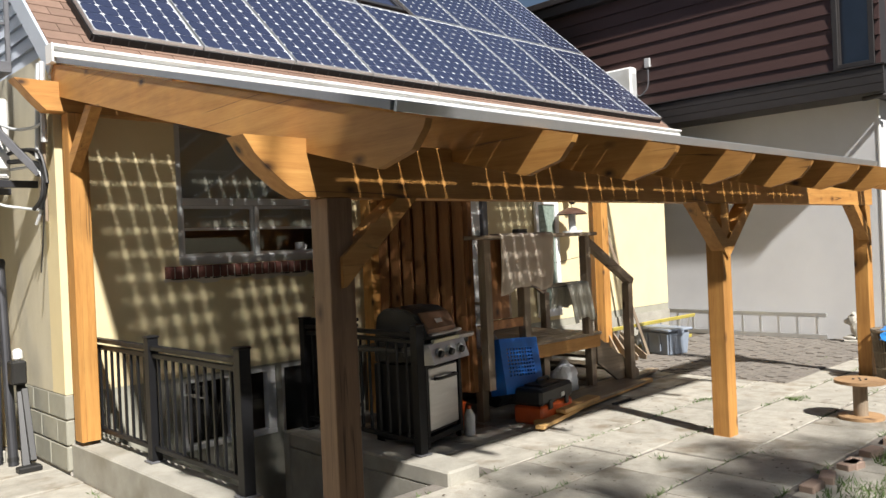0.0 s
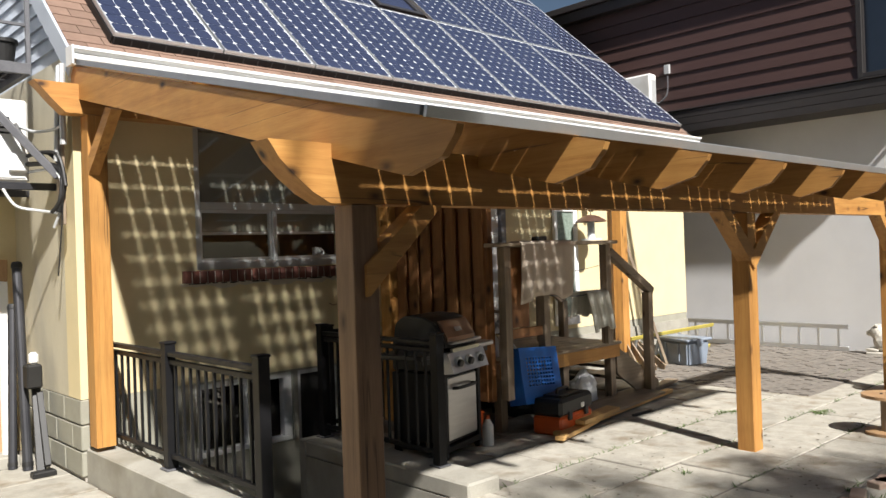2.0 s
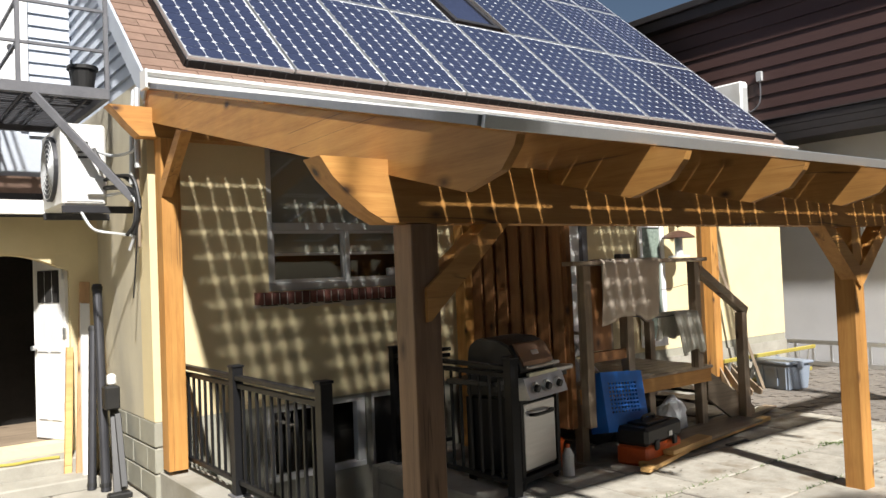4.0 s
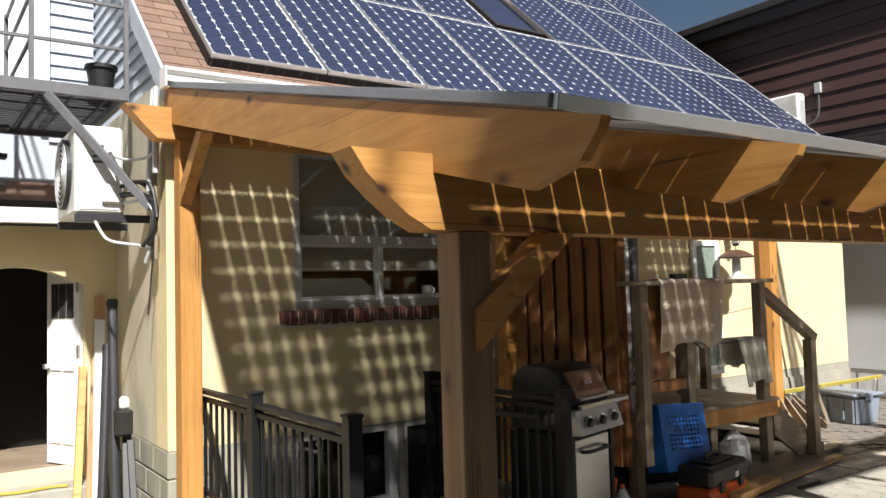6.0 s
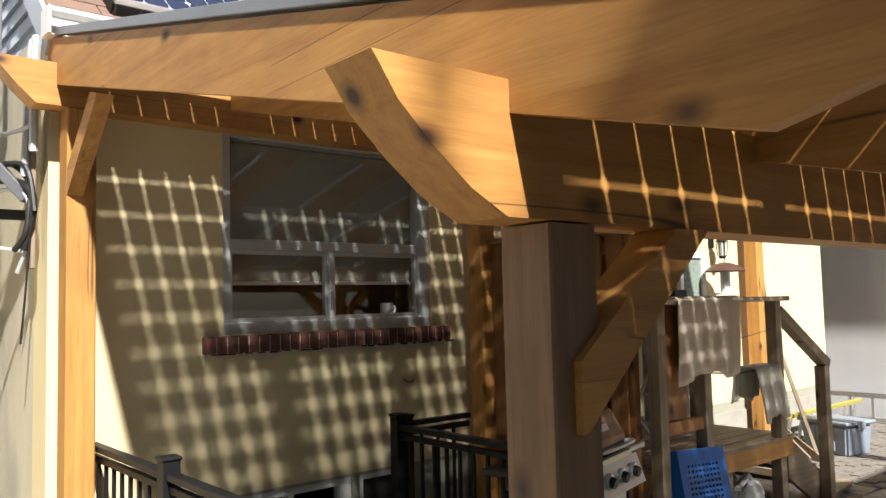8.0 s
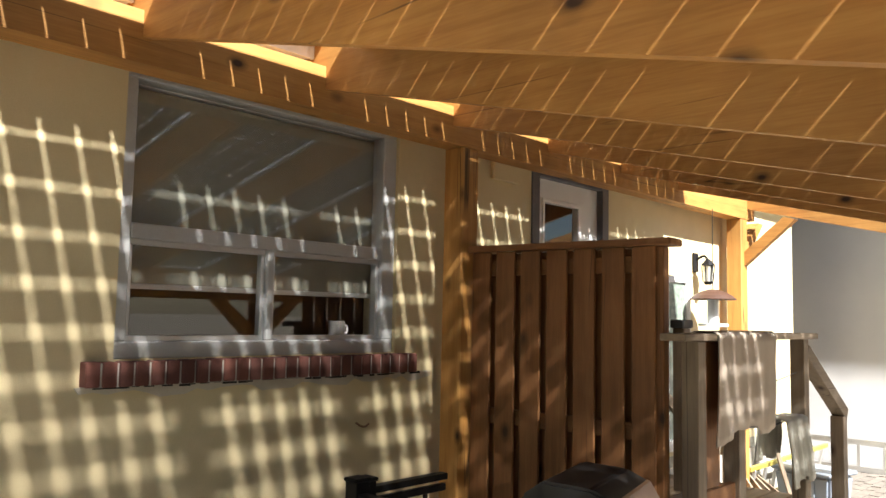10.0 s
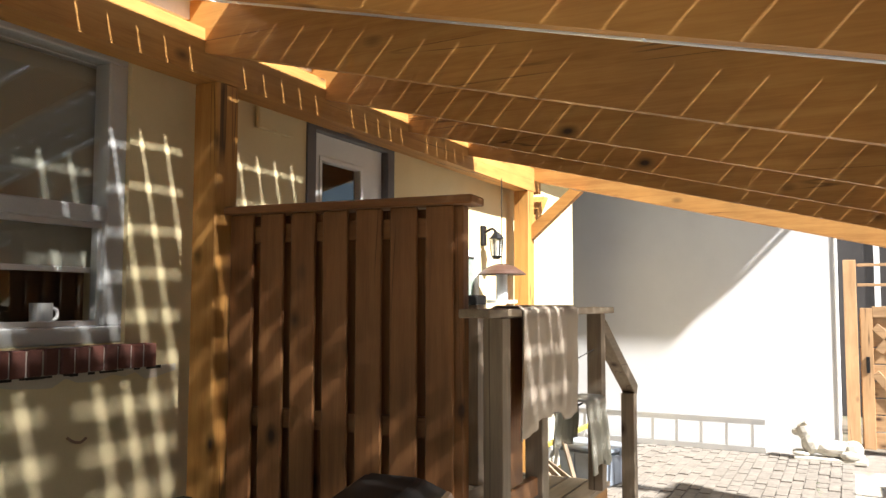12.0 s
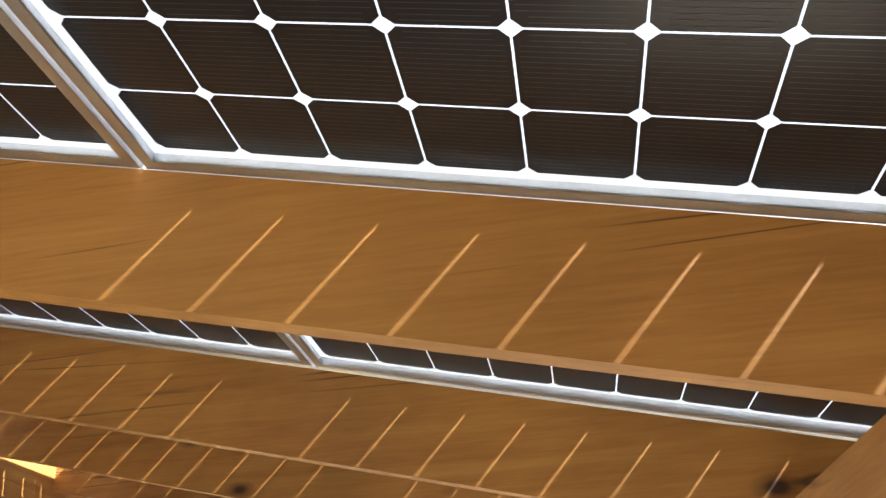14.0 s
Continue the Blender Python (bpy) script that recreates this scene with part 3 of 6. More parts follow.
QW = SP - 0.008
def make_bifacial():
    p = thing("solar_panel", "bifacial glass solar panel with black cells, lying on the rafters", "solar panel", "solar panels on the pergola")
    f = bmesh.new()
    for a, b in (((0, 0), (QW, 0.024)), ((0, BL - 0.024), (QW, BL)), ((0, 0.024), (0.024, BL - 0.024)), ((QW - 0.024, 0.024), (QW, BL - 0.024))):
        box(f, (a[0], a[1], 0), (b[0], b[1], 0.004))
    panel_frame(f, QW, BL, 0.035, 0.008)
    part("frame", f, ALU, p)
    for a, b in (((0.008, 0.008), (QW - 0.008, 0.041)), ((0.008, BL - 0.041), (QW - 0.008, BL - 0.008)), ((0.008, 0.041), (0.041, BL - 0.041)), ((QW - 0.041, 0.041), (QW - 0.008, BL - 0.041))):
        part("margin", boxm((a[0], a[1], 0.0272), (b[0], b[1], 0.0285)), MILKY, p, "milky white glass margin")
    c = bmesh.new()
    px, py = (QW - 0.054) / 6, (BL - 0.054) / 12
    for i in range(6):
        for j in range(12):
            cell_at(p, CELLB, px - 0.0034, py - 0.0034, 0.013, 0.027 + px * (i + 0.5), 0.027 + py * (j + 0.5), 0.026)
    c.free()
    bb = bmesh.new()
    for i in range(6):
        for j in range(12):
            cx, cy = 0.027 + px * (i + 0.5), 0.027 + py * (j + 0.5)
            for k in range(15):
                x = cx - px / 2 + 0.010 + (px - 0.020) * k / 14
                e = 0.022 if k in (0, 1, 13, 14) else 0.008
                v = [bb.verts.new(q) for q in ((x - 0.0004, cy - py / 2 + e, 0.0254), (x + 0.0004, cy - py / 2 + e, 0.0254), (x + 0.0004, cy + py / 2 - e, 0.0254), (x - 0.0004, cy + py / 2 - e, 0.0254))]
                bb.faces.new(v)
    tagged(part("finger_lines", bb, STEELG, p), kind="stuff")
    g2 = bmesh.new()
    v = [g2.verts.new(q) for q in ((0.008, 0.008, 0.030), (QW - 0.008, 0.008, 0.030), (QW - 0.008, BL - 0.008, 0.030), (0.008, BL - 0.008, 0.030))]
    g2.faces.new(v)
    gl = part("pane", g2, PVGLASS, p)
    gl.visible_shadow = False
    return p


bf = None
CA = math.cos(ang)
for k in range(NR - 1):
    for r in range(2):
        x = XR0 + SP * k + 0.024
        y = -4.14 + (BL + 0.012) * CA * r
        if bf is None:
            bf = make_bifacial()
            bf.matrix_basis = top_m(x, y)
        else:
            copy_thing(bf, top_m(x, y))
fl = thing("edge_flashing", "grey folded metal flashing along the first rafter and panel edge", "flashing")
part("upstand", boxm((-0.012, 0, 0), (0.02, BL * 2 + 0.02, 0.042), 0.003, top_m(XR0, -4.14)), FLASH, fl)
part("upstand", boxm((-0.012, BL * 2 + 0.03, 0), (0.02, BL * 2 + 0.31, 0.042), 0.003, top_m(XR0, -4.14)), FLASH, fl)
ft = thing("drip_rail", "thin aluminium rail along the low edge of the panels", "rail")
part("rail", boxm((0.0, -0.028, -0.005), (SP * 6 + 0.05, -0.004, 0.045), 0.003, top_m(XR0, -4.14)), ALU, ft)

# ---- stairwell to the basement ----
sw = tagged(new("stairwell"), "concrete basement stairwell with kerbs", "stairwell", kind="structure")
part("kerb", boxm((2.03, PY0, -0.05), (PX0, 0.0, 0.235), 0.012), CONC, sw)
part("kerb", boxm((PX1, -2.62, -0.05), (3.98, -0.60, 0.085), 0.015), CONC, sw)
part("kerb", boxm((PX1, -0.60, -1.5), (4.5, -0.50, 0.085), 0.01), CONC, sw)
part("side_wall", boxm((2.1, PY0, -1.6), (PX0, 0.0, -0.052)), CONC, sw)
part("side_wall", boxm((PX1, PY0, -1.6), (3.9, -0.602, -0.052)), CONC, sw)
part("side_wall", boxm((4.5, -0.62, -1.6), (4.7, 0.0, -0.05)), CONC, sw)
part("end_wall", boxm((2.1, PY0 - 0.2, -1.6), (3.9, PY0, -0.05)), CONC, sw)
part("well_floor", boxm((PX0, -1.1, -1.6), (4.5, 0.0, -1.5)), CONC, sw)
for i in range(7):
    part("step", boxm((PX0, PY0 + 0.2 * i, -1.6), (PX1, PY0 + 0.2 * (i + 1), -0.2 - 0.19 * i), 0.008), CONC, sw)

bw = tagged(new("window_2"), "low basement window with a pale vinyl frame", "window", kind="structure")
for a, b in (((2.95, -0.05), (3.93, 0.0)), ((2.95, 0.55), (3.93, 0.6)), ((2.95, 0.0), (3.02, 0.55)), ((3.84, 0.0), (3.93, 0.55)), ((3.44, 0.0), (3.49, 0.55))):
    part("frame_bar", boxm((a[0], 0.02, a[1]), (b[0], 0.10, b[1]), 0.005), VINYL, bw)
part("pane", boxm((3.02, 0.055, 0.0), (3.84, 0.06, 0.55)), GLASS, bw)
# near-black sheet in place of the unlit basement behind the pane
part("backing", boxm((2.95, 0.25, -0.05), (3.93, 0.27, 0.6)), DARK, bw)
bd = tagged(new("door_2"), "dark basement door in a pale frame", "door", kind="structure")
for a, b in (((3.99, -1.45), (4.03, 0.6)), ((4.41, -1.45), (4.45, 0.6)), ((4.03, 0.56), (4.41, 0.6))):
    part("frame_bar", boxm((a[0], 0.02, a[1]), (b[0], 0.12, b[1]), 0.004), VINYL, bd)
part("leaf", boxm((4.03, 0.07, -1.45), (4.41, 0.11, 0.56)), BLACKP, bd)


def railing(name, pts, z0, z1, newels, label):
    """Black metal railing through plan points with square newels and thin balusters."""
    t = thing(name, label, "railing", "stairwell railings")
    for p, q in zip(pts, pts[1:]):
        b = bmesh.new()
        beam_between(b, (*p, z1 - 0.045), (*q, z1 - 0.045), 0.055, 0.032)
        part("top_rail", b, BLACKM, t)
        b = bmesh.new()
        beam_between(b, (*p, z1 - 0.10), (*q, z1 - 0.10), 0.03, 0.035)
        part("sub_rail", b, BLACKM, t)
        b = bmesh.new()
        beam_between(b, (*p, z0 + 0.10), (*q, z0 + 0.10), 0.035, 0.035)
        part("bottom_rail", b, BLACKM, t)
        ln = (Vector(q) - Vector(p)).length
        n = int(ln / 0.112)
        for i in range(1, n):
            c = Vector(p).lerp(Vector(q), i / n)
            part("baluster", boxm((c.x - 0.009, c.y - 0.009, z0 + 0.11), (c.x + 0.009, c.y + 0.009, z1 - 0.105)), BLACKM, t)
    for x, y, h in newels:
        part("newel", boxm((x - 0.038, y - 0.038, z0), (x + 0.038, y + 0.038, z1 + h), 0.003), BLACKM, t)
        part("newel_cap", boxm((x - 0.046, y - 0.046, z1 + h), (x + 0.046, y + 0.046, z1 + h + 0.018), 0.006), BLACKM, t)
        part("base_plate", boxm((x - 0.06, y - 0.06, z0), (x + 0.06, y + 0.06, z0 + 0.012), 0.003), STEELG, t)
    return t


railing("railing", [(2.215, -0.06), (2.215, -1.14), (2.215, -2.38)], 0.236, 1.09, [(2.215, -1.14, 0.02), (2.215, -2.40, 0.02)], "black metal railing on the stairwell kerb")
railing("railing", [(3.86, -0.62), (3.86, -2.10)], 0.086, 1.05, [(3.86, -0.62, 0.02), (3.86, -2.12, 0.02)], "black metal railing beside the gas grill")
railing("railing", [(3.95, -0.56), (4.5, -0.56)], 0.086, 1.05, [(3.96, -0.56, 0.0)], "short black metal railing near the house wall")

# ---- window, sill, doors of the house ----
wi = tagged(new("window_1"), "aluminium window, large pane over two sliding panes", "window", kind="structure")
x0, x1, z0, z1 = WIN
MR, MX = 2.165, 3.80
for nm, a, b in (("frame_bar", (x0, z0), (x1, z0 + 0.075)), ("frame_bar", (x0, z1 - 0.05), (x1, z1)), ("frame_bar", (x0, z0 + 0.075), (x0 + 0.06, z1 - 0.05)), ("frame_bar", (x1 - 0.10, z0 + 0.075), (x1, z1 - 0.05)),
                 ("transom", (x0 + 0.06, MR - 0.035), (x1 - 0.10, MR + 0.035)), ("mullion", (MX - 0.02, z0 + 0.075), (MX + 0.02, MR - 0.035))):
    part(nm, boxm((a[0], 0.02, a[1]), (b[0], 0.12, b[1]), 0.006), ALUW, wi)
for a, b in (((x0 + 0.06, z0 + 0.075), (MX - 0.02, MR - 0.035)), ((MX + 0.02, z0 + 0.075), (x1 - 0.10, MR - 0.035))):
    for c, d in (((a[0], a[1]), (b[0], a[1] + 0.025)), ((a[0], b[1] - 0.025), (b[0], b[1])), ((a[0], a[1] + 0.025), (a[0] + 0.022, b[1] - 0.025)), ((b[0] - 0.022, a[1] + 0.025), (b[0], b[1] - 0.025))):
        part("sash_bar", boxm((c[0], 0.045, c[1]), (d[0], 0.085, d[1]), 0.003), ALU, wi)
    part("pane", boxm((a[0] + 0.022, 0.064, a[1] + 0.025), (b[0] - 0.022, 0.068, b[1] - 0.025)), GLASS, wi)
part("pane", boxm((x0 + 0.06, 0.05, MR + 0.035), (x1 - 0.10, 0.054, z1 - 0.05)), GLASS, wi)
part("inner_jamb", boxm((x0 + 0.06, 0.125, z1 - 0.05), (x1 - 0.06, 0.28, z1 - 0.03)), WHITEP, wi)
blind = thing("roller_blind", "pale drawn roller blind inside the window", "blind")
part("sheet", boxm((x0 + 0.065, 0.14, 1.93), (x1 + 0.35, 0.144, z1 - 0.06)), surf("blind_cloth", (0.26, 0.26, 0.21), (0.32, 0.32, 0.26), 0.95, 0, 3, 300, 0.1), blind)
part("batten", boxm((x0 + 0.065, 0.133, 1.91), (x1 + 0.35, 0.151, 1.935), 0.004), WHITEP, blind)
mug = thing("mug", "white mug on the inner window ledge", "mug")
c = bmesh.new()
rod(c, (4.38, 0.19, 1.681), (4.38, 0.19, 1.775), 0.045, 0.047, 20)
part("cup", c, WHITEP, mug)
c = bmesh.new()
tube(c, [(4.42, 0.19, 1.755), (4.455, 0.19, 1.745), (4.455, 0.19, 1.71), (4.42, 0.19, 1.70)], 0.007)
part("handle", c, WHITEP, mug)
single("window_ledge", boxm((x0 + 0.06, 0.125, 1.665), (x1 - 0.06, 0.45, 1.68)), WHITEP, "white inner window ledge", "ledge", kind="structure")
sill = tagged(new("brick_sill"), "dark red rowlock brick window sill", "sill", kind="structure")
part("mortar_bed", boxm((2.865, -0.052, 1.487), (4.795, 0.02, 1.588)), MORTAR, sill)
bk = None
for i in range(27):
    if bk is None:
        bk = part("brick", boxm((0, -0.062, 0), (0.062, 0.05, 0.106), 0.005), BRICK, sill)
        o = bk
    else:
        o = new("brick", bk.data)
        o.parent = sill
    o.location = (2.862 + 0.0717 * i, random.uniform(-0.003, 0.003), 1.488 + random.uniform(-0.002, 0.002))
pt = bmesh.new()
random.seed(4)
pts = [(2.86 + 0.06 * i, 1.487 - random.uniform(0.018, 0.06)) for i in range(36)]
prism(pt, [(2.84, 1.487), (4.96, 1.487)] + [(x, z) for x, z in reversed(pts)], 1, -0.006, 0.004)
single("sill_patch", pt, SMEAR, "ragged grey mortar smear under the brick sill", "mortar", kind="structure")
crk = bmesh.new()
for i in range(30):
    x = 2.9 + 0.065 * i + random.uniform(-0.02, 0.02)
    box(crk, (x, -0.010, 1.478 + random.uniform(-0.008, 0.004)), (x + random.uniform(0.03, 0.09), -0.004, 1.487))
tagged(part("broken_edge", crk, DARK, sill), kind="stuff")

ho = tagged(new("wall_hook"), "small rusty wall hook", "hook")
b = bmesh.new()
tube(b, [(4.38, -0.002, 1.22), (4.39, -0.03, 1.205), (4.42, -0.035, 1.2), (4.45, -0.03, 1.212)], 0.006)
part("bent_wire", b, BRONZE, ho)

dr = tagged(new("door_1"), "white panelled house door with a square light", "door", kind="structure")
x0, x1, z0, z1 = DOOR
for a, b in (((x0, z0), (x0 + 0.09, z1)), ((x1 - 0.09, z0), (x1, z1)), ((x0 + 0.09, z1 - 0.06), (x1 - 0.09, z1))):
    part("frame_bar", boxm((a[0], -0.012, a[1]), (b[0], 0.14, b[1]), 0.004), STEELG, dr)
lf = wall_with_holes(bmesh.new(), 1, 0.045, 0.09, x0 + 0.09, x1 - 0.09, z0 + 0.02, z1 - 0.06, [(x0 + 0.22, x1 - 0.37, 1.9, 2.67)])
part("leaf", lf, WHITEP, dr)
for a, b in (((x0 + 0.19, 2.67), (x1 - 0.34, 2.70)), ((x0 + 0.19, 1.87), (x1 - 0.34, 1.9)), ((x0 + 0.19, 1.9), (x0 + 0.22, 2.67)), ((x1 - 0.37, 1.9), (x1 - 0.34, 2.67))):
    part("glazing_bead", boxm((a[0], 0.035, a[1]), (b[0], 0.045, b[1]), 0.004), WHITEP, dr)
part("pane", boxm((x0 + 0.22, 0.065, 1.9), (x1 - 0.37, 0.069, 2.67)), GLASS, dr)
# black sheet added for the unlit room behind the door light
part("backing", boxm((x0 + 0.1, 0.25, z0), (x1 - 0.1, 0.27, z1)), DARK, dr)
vent = thing("wall_vent", "stucco-coloured square vent cover on the wall", "vent")
part("cover", boxm((5.505, -0.03, 2.74), (5.80, 0.0, 2.893), 0.006), STUCCO, vent)

# second, tall screen door and lamps on the bright end of the wall
d3 = thing("screen_door", "white-framed screen door with a patterned green pane", "door")
for a, b in (((7.86, 0.68), (7.92, 2.22)), ((8.26, 0.68), (8.34, 2.22)), ((7.92, 2.16), (8.26, 2.22)), ((7.92, 0.68), (8.26, 0.78))):
    part("frame_bar", boxm((a[0], -0.07, a[1]), (b[0], -0.025, b[1]), 0.005), WHITEP, d3)
part("pane", boxm((7.92, -0.05, 0.78), (8.26, -0.045, 2.16)), surf("patterned_glass", (0.12, 0.16, 0.13), (0.30, 0.36, 0.31), 0.2, 0, 26, 60, 0.6), d3, "dark green leaf-patterned glass")
lan = thing("wall_lantern", "black carriage lantern on a wall bracket", "wall lamp")
b = bmesh.new()
box(b, (8.51, -0.03, 2.28), (8.59, 0.0, 2.46), 0.006)
part("bracket", b, BLACKM, lan)
b = bmesh.new()
tube(b, [(8.55, -0.03, 2.4), (8.55, -0.10, 2.43), (8.55, -0.14, 2.39)], 0.012)
part("arm", b, BLACKM, lan)
b = bmesh.new()
rod(b, (8.55, -0.14, 2.34), (8.55, -0.14, 2.40), 0.075, 0.02, 6)
part("hood", b, BLACKM, lan)
b = bmesh.new()
rod(b, (8.55, -0.14, 2.19), (8.55, -0.14, 2.335), 0.042, 0.055, 6)
part("glass_body", b, surf("seeded_glass", (0.5, 0.5, 0.46), (0.6, 0.6, 0.55), 0.2, 0, 20, 60, 0.2), lan)
for k in range(6):
    b = bmesh.new()
    a = math.pi / 3 * k
    rod(b, (8.55 + 0.046 * math.cos(a), -0.14 + 0.046 * math.sin(a), 2.19), (8.55 + 0.058 * math.cos(a), -0.14 + 0.058 * math.sin(a), 2.335), 0.005, None, 5)
    part("glazing_bar", b, BLACKM, lan)
b = bmesh.new()
rod(b, (8.55, -0.14, 2.16), (8.55, -0.14, 2.188), 0.03, 0.05, 6)
part("base", b, BLACKM, lan)
hat = thing("bird_feeder", "hanging bird feeder with a brown dome roof", "bird feeder")
b = bmesh.new()
rings = [(0.0, 2.11), (0.05, 2.105), (0.11, 2.085), (0.17, 2.05), (0.205, 2.02), (0.20, 2.013), (0.16, 2.035), (0.0, 2.06)]
prev = None
for r, z in rings:
    ring = [b.verts.new((8.36 + max(r, 0.002) * math.cos(k * math.pi / 12), -0.27 + max(r, 0.002) * math.sin(k * math.pi / 12), z)) for k in range(24)]
    if prev:
        for k in range(24):
            b.faces.new((prev[k], prev[(k + 1) % 24], ring[(k + 1) % 24], ring[k]))
    prev = ring
part("dome", b, surf("brown_enamel", (0.055, 0.028, 0.018), (0.09, 0.045, 0.03), 0.5, 0, 6, 60, 0.05), hat)
b = bmesh.new()
tube(b, [(8.36, -0.27, 2.11), (8.36, -0.27, 2.4), (8.36, -0.27, 2.84)], 0.004)
part("wire", b, BLACKM, hat)
b = bmesh.new()
rod(b, (8.36, -0.27, 1.80), (8.36, -0.27, 2.05), 0.05, 0.05, 14)
part("seed_tube", b, surf("clear_seed_tube", (0.6, 0.62, 0.64), (0.7, 0.72, 0.74), 0.15, 0, 8, 60, 0.05), hat)
b = bmesh.new()
rod(b, (8.36, -0.27, 1.775), (8.36, -0.27, 1.80), 0.13, 0.13, 20)
part("tray", b, WHITEP, hat)

# ---- deck with screen and railing ----
dk = thing("deck", "weathered wooden deck beside the house door", "deck")
DX0, DX1, DY0 = 5.24, 7.15, -1.515
nb = 11
for i in range(nb):
    y = DY0 + 0.138 * i
    part("deck_board", boxm((DX0, y, 0.625), (DX1, y + 0.132, 0.655), 0.004), OLDX, dk)
part("rim_joist", boxm((DX0, DY0 + 0.012, 0.49), (DX1 - 0.02, DY0 + 0.05, 0.623), 0.004), WOODX, dk)
part("rim_joist", boxm((DX1 - 0.06, DY0 + 0.052, 0.49), (DX1 - 0.02, -0.02, 0.623), 0.004), OLDY, dk)
part("rim_joist", boxm((DX0, DY0 + 0.052, 0.49), (DX0 + 0.04, -0.02, 0.623), 0.004), OLDY, dk)
for i in range(4):
    x = DX0 + 0.37 * (i + 1)
    part("joist", boxm((x, DY0 + 0.052, 0.49), (x + 0.04, -0.02, 0.623)), OLDY, dk)
for x in (5.26, 6.2, 7.02):
    for y in (DY0 + 0.06, -0.2):
        part("deck_leg", boxm((x, y, -0.02), (x + 0.09, y + 0.09, 0.488), 0.004), OLDZ, dk)
for i in range(3):
    zt = 0.655 - 0.165 * (i + 1)
    xs = DX1 + 0.26 * i
    part("stair_tread", boxm((xs, DY0 + 0.1, zt - 0.035), (xs + 0.28, -0.25, zt), 0.004), OLDY, dk)
for y in (DY0 + 0.06, -0.24):
    part("stringer", prism(bmesh.new(), [(DX1 - 0.02, 0.6), (DX1 - 0.02, 0.3), (DX1 + 0.5, -0.02), (DX1 + 0.8, -0.02), (DX1 + 0.8, 0.12)], 1, y, y + 0.038), OLDX, dk)

dr_ = thing("deck_railing", "weathered grey wooden deck railing with a sloping stair rail", "railing")
RYD = DY0 + 0.01
part("post", boxm((5.215, RYD - 0.09, 0.30), (5.305, RYD, 1.715), 0.004), OLDZ, dr_)
part("post", boxm((5.815, RYD - 0.045, 0.656), (5.905, RYD + 0.045, 1.60), 0.004), OLDZ, dr_)
part("post", boxm((6.86, RYD - 0.045, 0.656), (6.95, RYD + 0.045, 1.715), 0.004), OLDZ, dr_)
part("rail_cap", boxm((5.10, RYD - 0.08, 1.716), (7.035, RYD + 0.06, 1.754), 0.005), OLDX, dr_)
part("side_board", boxm((5.307, RYD - 0.02, 0.95), (5.62, RYD + 0.018, 1.71), 0.004), FENCEZ, dr_, "reddish-brown board")
part("lower_rail", boxm((5.307, RYD - 0.02, 0.85), (5.815, RYD + 0.02, 0.94), 0.004), FENCEY, dr_)
b = bmesh.new()
beam_between(b, (6.95, RYD, 1.64), (7.76, RYD, 1.165), 0.09, 0.085)
part("stair_rail", b, OLDX, dr_)
part("stair_post", boxm((7.65, RYD - 0.045, -0.02), (7.74, RYD + 0.045, 1.155), 0.004), OLDZ, dr_)
b = bmesh.new()
beam_between(b, (7.0, -0.3, 1.45), (7.7, -0.3, 1.02), 0.04, 0.085)
part("stair_rail", b, OLDX, dr_)
part("stair_post", boxm((7.64, -0.34, -0.02), (7.73, -0.25, 1.03), 0.004), OLDZ, dr_)
part("post", boxm((6.91, -0.34, 0.656), (7.0, -0.25, 1.5), 0.004), OLDZ, dr_)

part("post", boxm((6.635, -0.835, 0.656), (6.725, -0.745, 1.765), 0.004), OLDZ, dr_)

sc = thing("privacy_screen", "red-brown board-on-board timber privacy screen on the deck", "fence")
A, B = Vector((5.125, -0.24)), Vector((5.22, -1.43))
u = (B - A).normalized()
scm = Matrix(((u.x, -u.y, 0, A.x), (u.y, u.x, 0, A.y), (0, 0, 1, 0), (0, 0, 0, 1)))
LS = (B - A).length
for i in range(7):
    a = LS / 7 * i
    part("front_board", boxm((a + 0.006, -0.075, 0.28), (a + LS / 7 - 0.038, -0.052, 2.195), 0.004, scm), FENCEZ, sc)
    if i < 6:
        part("back_board", boxm((a + LS / 7 - 0.085, -0.018, 0.28), (a + LS / 7 + 0.045, 0.004, 2.19), 0.004, scm), FENCEZ, sc)
part("end_board", boxm((LS - 0.05, -0.05, 0.28), (LS, 0.02, 2.195), 0.004, scm), FENCEZ, sc)
for z in (0.45, 1.2, 2.06):
    part("back_rail", boxm((0.0, -0.05, z), (LS - 0.052, -0.02, z + 0.09), 0.004, scm), FENCEY, sc)
part("top_cap", boxm((-0.03, -0.11, 2.197), (LS + 0.06, 0.05, 2.235), 0.006, scm), FENCEY, sc)


